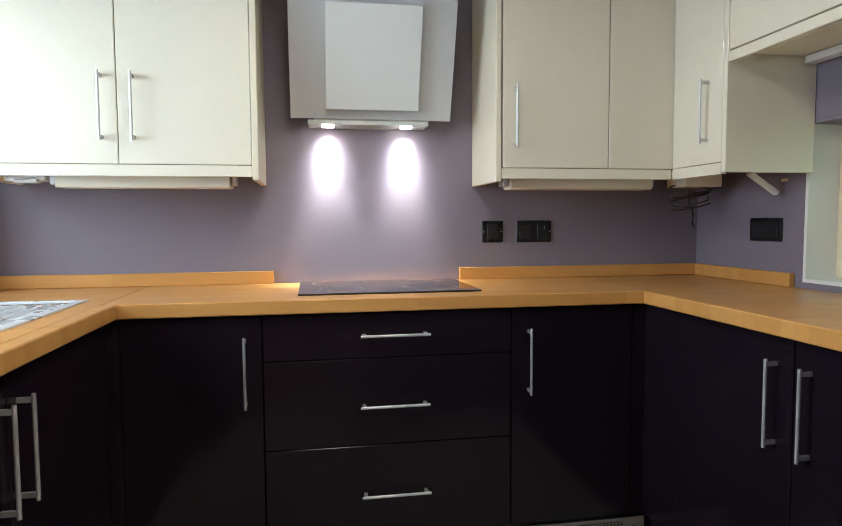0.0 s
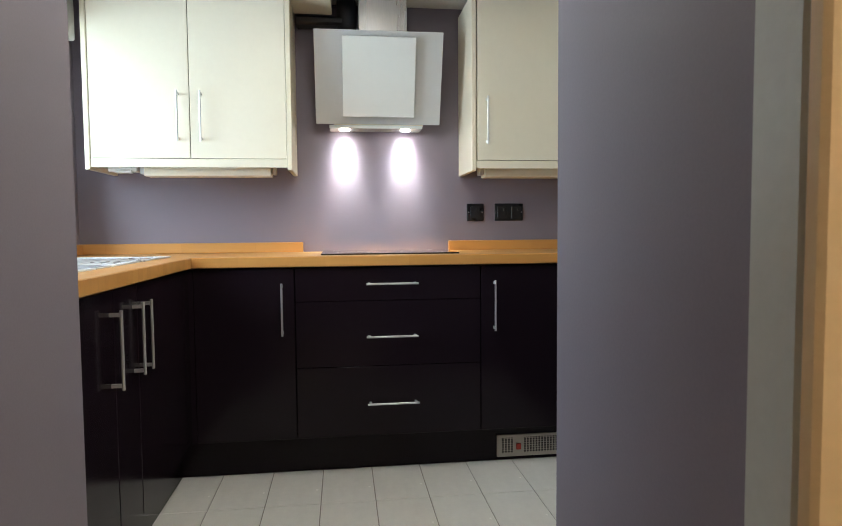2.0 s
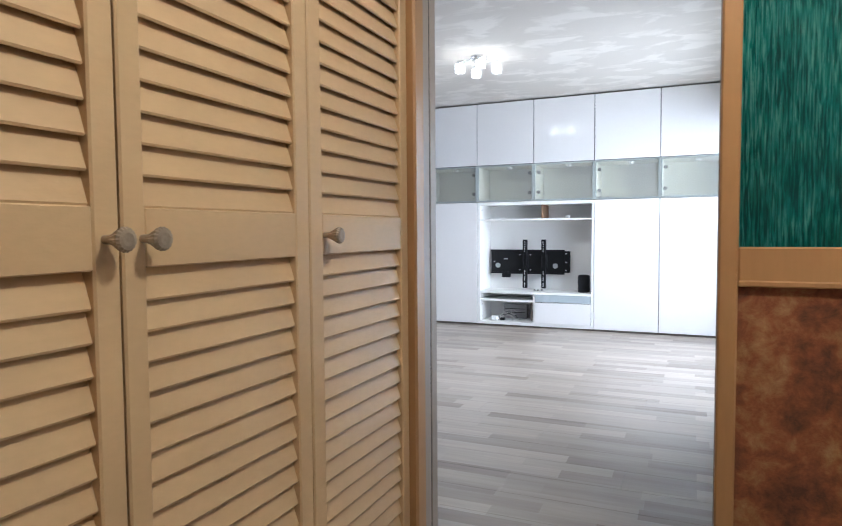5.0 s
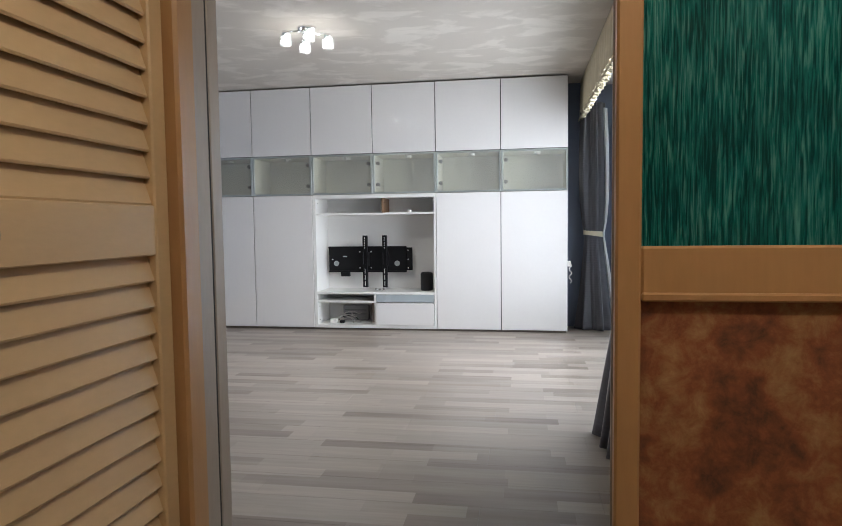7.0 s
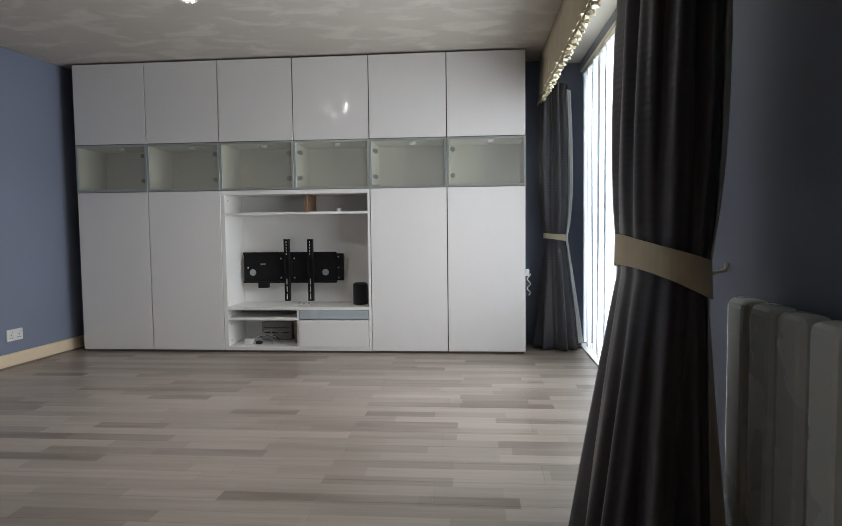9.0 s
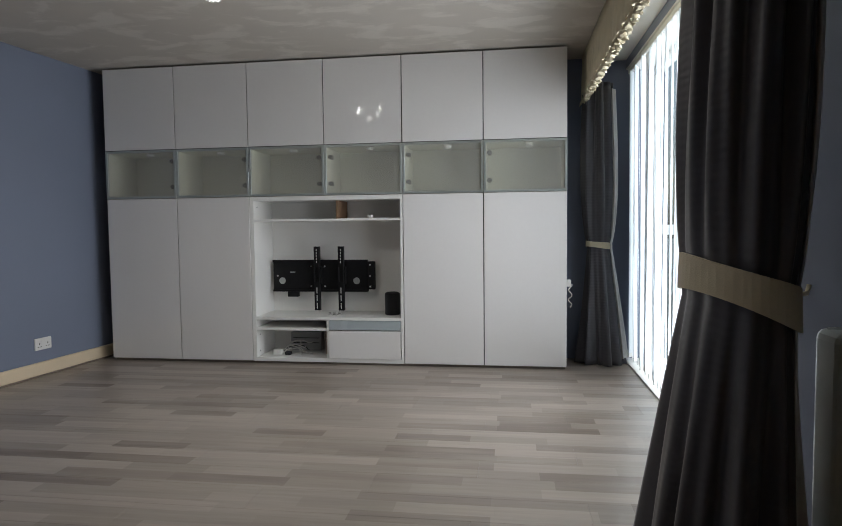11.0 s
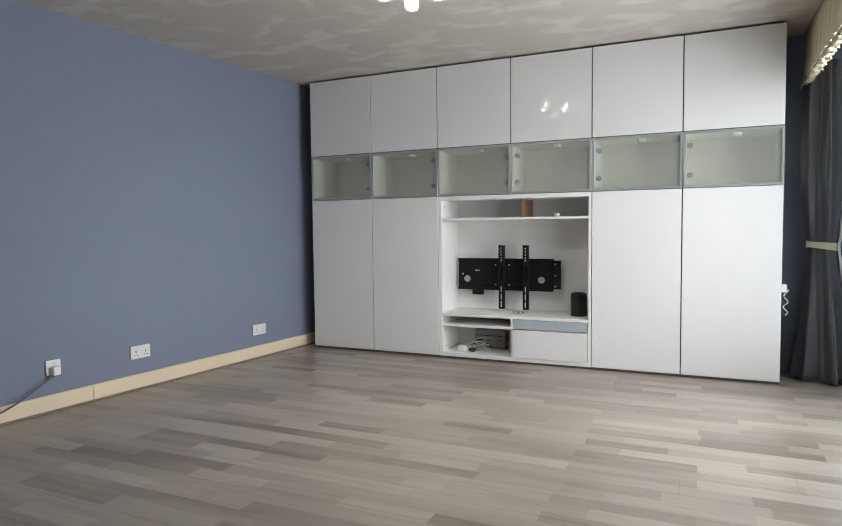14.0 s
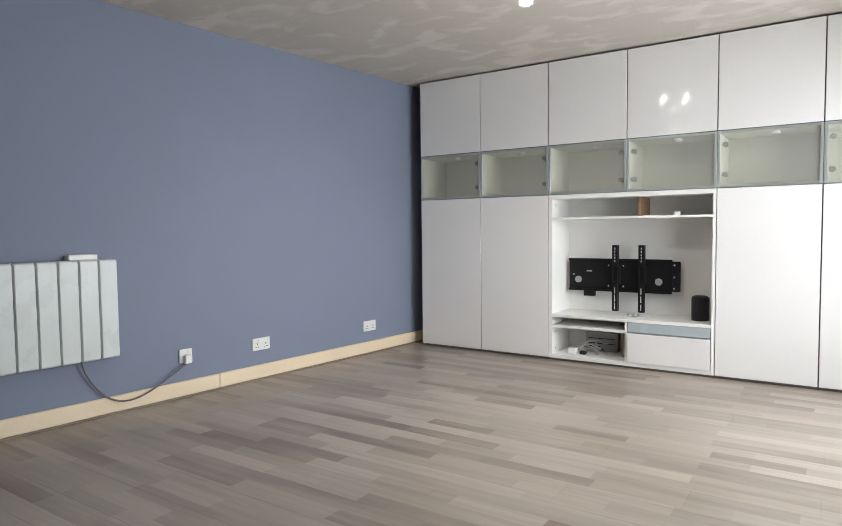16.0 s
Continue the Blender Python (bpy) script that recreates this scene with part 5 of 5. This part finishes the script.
for k in range(5):
    rr = random.Random(20 + k)
    pts = [(0.945 + (0.075 + 0.012 * rr.random()) * math.cos(u * 0.5 + k), -0.085 + 0.03 * math.sin(u * 0.5 + k), 1.225 - 0.03 * math.sin(u * 0.31 + k * 1.3) + 0.012 * k - 0.02) for u in range(14)]
    part("wire", tube(bmesh.new(), pts, 0.003, 6), M_BLACKPLASTIC if k % 2 else mat("brown_wire", (0.10, 0.07, 0.06), 0.5), jb2, smooth=True)
part("wire", tube(bmesh.new(), [(0.95, -0.085, 1.20), (0.955, -0.09, 1.16), (0.95, -0.095, 1.125), (0.962, -0.09, 1.11)], 0.004, 6), M_BLACKPLASTIC, jb2, smooth=True)
part("stay", tube(bmesh.new(), [(0.95, -0.07, 1.262), (0.95, -0.07, 1.19)], 0.003, 6), M_BLACKPLASTIC, jb2)
lamp_tail = thing("loose_strip_light", "white strip light end hanging loose under the cabinet", "light")
bm = box(bmesh.new(), -0.065, 0.065, -0.012, 0.012, -0.008, 0.008, bevel=0.003)
bmesh.ops.rotate(bm, cent=(0, 0, 0), matrix=Matrix.Rotation(radians(32), 3, "Y"), verts=bm.verts)
bmesh.ops.translate(bm, vec=(1.035, -0.36, 1.262), verts=bm.verts)
part("strip", bm, M_WPLASTIC, lamp_tail)

# cooker hood
hood = thing("cooker_hood", "white angled glass cooker hood with two lit lamps", "cooker hood")


def slab(x0b, x1b, x0t, x1t, yb, yt, zb, zt, thick):
    bm = bmesh.new()
    d = Vector((0, yt - yb, zt - zb)).normalized()
    nrm = Vector((0, d.z, -d.y)) * thick
    f = [Vector((x0b, yb, zb)), Vector((x1b, yb, zb)), Vector((x1t, yt, zt)), Vector((x0t, yt, zt))]
    a = [bm.verts.new(p) for p in f]
    b = [bm.verts.new(p + nrm) for p in f]
    bm.faces.new(a)
    bm.faces.new(b[::-1])
    for i in range(4):
        bm.faces.new((a[i], b[i], b[(i + 1) % 4], a[(i + 1) % 4]))
    bmesh.ops.bevel(bm, geom=bm.edges[:], offset=0.0015, segments=1, affect="EDGES")
    return bm


part("glass_panel", slab(-0.552, 0.028, -0.552, 0.028, 0.02, -0.115, 1.508, 1.90, 0.008), M_HOODGLASS, hood, "white glass front panel")
part("inner_plate", slab(-0.428, -0.098, -0.428, -0.098, -0.020, -0.133, 1.535, 1.868, 0.012), M_HOODPLATE, hood, "raised white square plate")
bm = bmesh.new()
prism(bm, [(0, 0), (1, 0), (1, 1), (0, 1)], 0, 1)
for v, (px, py, pz) in zip(bm.verts, [(-0.47, 0.036, 1.504), (-0.05, 0.036, 1.504), (-0.05, 0.125, 1.504), (-0.47, 0.125, 1.504), (-0.47, -0.088, 1.86), (-0.05, -0.088, 1.86), (-0.05, 0.125, 1.86), (-0.47, 0.125, 1.86)]):
    v.co = (px, py, pz)
part("body", bm, M_KCREAMSIDE, hood)
part("lamp_bar", box(bmesh.new(), -0.492, -0.055, 0.012, 0.124, 1.488, 1.5035, bevel=0.003), M_HOODPLATE, hood)
for hx in (-0.42, -0.134):
    part("lamp", turned(bmesh.new(), [(0.021, 0), (0.022, 0.004), (0.022, 0.006)], Matrix.Translation((hx, 0.050, 1.4835)), 20), M_HOODLAMP, hood, "lit round lamp")
part("chimney", box(bmesh.new(), -0.352, -0.132, -0.06, 0.128, 1.86, HK - 0.002, bevel=0.003), M_STEEL, hood, "brushed steel chimney")
duct = thing("extract_duct", "dark extract duct beside the chimney", "duct")
part("duct", tube(bmesh.new(), [(-0.405, 0.07, 1.93), (-0.405, 0.07, 2.0), (-0.405, 0.07, 2.088)], 0.045, 16), M_BLACKPLASTIC, duct, smooth=True)
part("duct", boxes((-0.64, -0.405, 0.03, 0.118, 1.965, 2.005), bevel=0.01), M_BLACKPLASTIC, duct)
boxing = thing("ceiling_boxing", "cream boxed-in pipe under the kitchen ceiling", "boxing")
part("box", boxes((-0.646, -0.472, -0.17, 0.02, 2.005, HK - 0.001), bevel=0.003), M_KCREAMSIDE, boxing)


def black_socket(x0, x1, z0, z1, n, m=None):
    s = thing("wall_socket", "black nickel socket plate on the mauve wall", "socket", "kitchen sockets", m)
    part("plate", box(bmesh.new(), x0, x1, -0.008, -0.001, z0, z1, bevel=0.003), M_SOCKETBLK, s)
    for k in range(n):
        cx = x0 + (x1 - x0) * (k + 0.5) / n
        part("insert", box(bmesh.new(), cx - 0.024, cx + 0.024, -0.0105, -0.007, z0 + 0.012, z1 - 0.014, bevel=0.002), M_BLACKPLASTIC, s)
        part("switch", box(bmesh.new(), cx + 0.006, cx + 0.016, -0.014, -0.010, z1 - 0.036, z1 - 0.020, bevel=0.001), M_BLACKPLASTIC, s)
    for sx in (x0 + 0.008, x1 - 0.008):
        part("screw", turned(bmesh.new(), [(0.003, 0), (0.003, 0.002)], Matrix.Translation((sx, -0.008, (z0 + z1) / 2)) @ Matrix.Rotation(radians(90), 4, "X"), 8), M_STEEL, s)
    return s


black_socket(0.180, 0.266, 1.054, 1.140, 1, pose(0, YN, 0))
black_socket(0.322, 0.468, 1.054, 1.140, 2, pose(0, YN, 0))
s3 = thing("wall_socket", "blank black plate on the mauve side wall", "socket", "kitchen sockets")
part("plate", box(bmesh.new(), 1.110, 1.119, -0.36, -0.205, 1.062, 1.144, bevel=0.003), M_SOCKETBLK, s3)
part("insert", box(bmesh.new(), 1.107, 1.111, -0.345, -0.22, 1.074, 1.132, bevel=0.002), M_BLACKPLASTIC, s3)
chip = thing("wall_chip", "small chip of bare plaster in the paint", "chip")
part("chip", box(bmesh.new(), 1.1175, 1.1195, -0.375, -0.345, 1.268, 1.279, bevel=0.0008), M_SKIRT, chip)

# window over the right-hand worktop
hw = thing("window_2", "white reveal window with pale green obscure glass", "window")
hw["kind"] = "structure"
part("reveal", boxes((1.122, 1.262, -0.462, -0.450, 0.93, 1.46), (1.122, 1.262, -1.45, -1.438, 0.93, 1.46), (1.122, 1.262, -1.438, -0.462, 0.93, 0.942)), M_WHITEPAINT, hw)
part("head_reveal", boxes((1.122, 1.262, -1.438, -0.462, 1.448, 1.4595)), M_PURPLE, hw, "mauve painted head of the opening")
part("window_frame", boxes((1.235, 1.262, -0.515, -0.462, 0.942, 1.448), (1.235, 1.262, -1.438, -1.39, 0.942, 1.448), (1.235, 1.262, -0.98, -0.93, 0.942, 1.448), bevel=0.003), M_SKIRT, hw)
part("pane", boxes((1.245, 1.251, -0.93, -0.515, 0.942, 1.448)), M_FROST, hw)
part("pane", boxes((1.245, 1.251, -1.39, -0.98, 0.942, 1.448)), M_FROST, hw)

# window over the sink
kw = thing("window_3", "white framed kitchen window over the sink", "window")
kw["kind"] = "structure"
part("window_frame", boxes((-1.78, -1.73, -0.26, -0.20, 1.0, 1.86), (-1.78, -1.73, -1.55, -1.49, 1.0, 1.86), (-1.78, -1.73, -1.49, -0.26, 1.0, 1.06), (-1.78, -1.73, -1.49, -0.26, 1.80, 1.86), (-1.78, -1.73, -0.90, -0.85, 1.06, 1.80), bevel=0.004), M_WPLASTIC, kw)
for a, b in ((-0.85, -0.26), (-1.49, -0.90)):
    p = part("pane", boxes((-1.757, -1.752, a, b, 1.06, 1.80)), M_PANE, kw)
    p.visible_shadow = False
part("window_sill", box(bmesh.new(), -1.73, -1.595, -1.56, -0.075, 0.962, 0.998, bevel=0.008, seg=2), M_WPLASTIC, kw, "thick white sill")
rb = thing("roller_blind", "white roller blind cassette above the window", "blind")
part("cassette", box(bmesh.new(), -1.648, -1.56, -1.56, -0.06, 1.83, 2.085, bevel=0.006), M_WPLASTIC, rb)
hk = thing("window_latch", "small black latch on the window frame", "latch")
part("latch", box(bmesh.new(), -1.73, -1.69, -0.285, -0.262, 1.185, 1.205, bevel=0.003), M_BLACKPLASTIC, hk)

# ---- floor pieces ----
SHIFT = Matrix.Translation((0, 0, 0))
TW, TL = 0.2045, 0.33
tile_me = mesh_of("tile", box(bmesh.new(), -TW / 2 + 0.0015, TW / 2 - 0.0015, -TL / 2 + 0.0015, TL / 2 - 0.0015, -0.004, 0.001, bevel=0.0012), M_TILE)
for i in range(9):
    for j in range(7):
        x = -1.06 + TW * i
        y = -0.32 - TL * j + TL * 0.40
        if -2.5 < y - TL / 2 and y + TL / 2 < -0.05:
            t = new("tile", tile_me)
            t.parent = floor_k
            t.location = (x, y, -0.0005)
BW, BL = 0.195, 1.285
plank_me = mesh_of("plank", box(bmesh.new(), -BW / 2 + 0.0003, BW / 2 - 0.0003, -BL / 2 + 0.0003, BL / 2 - 0.0003, -0.010, 0.0, bevel=0.0005), M_LAMINATE)
for i in range(26):
    x = 1.45 + BW * (i + 0.5)
    for j in range(5):
        y = 0.95 - (i * 0.43) % BL - BL * (j + 0.5) + 0.3
        if y - BL / 2 < 0.55 and y + BL / 2 > -4.3:
            t = new("plank", plank_me)
            t.parent = floor
            t.location = (x, y, 0)
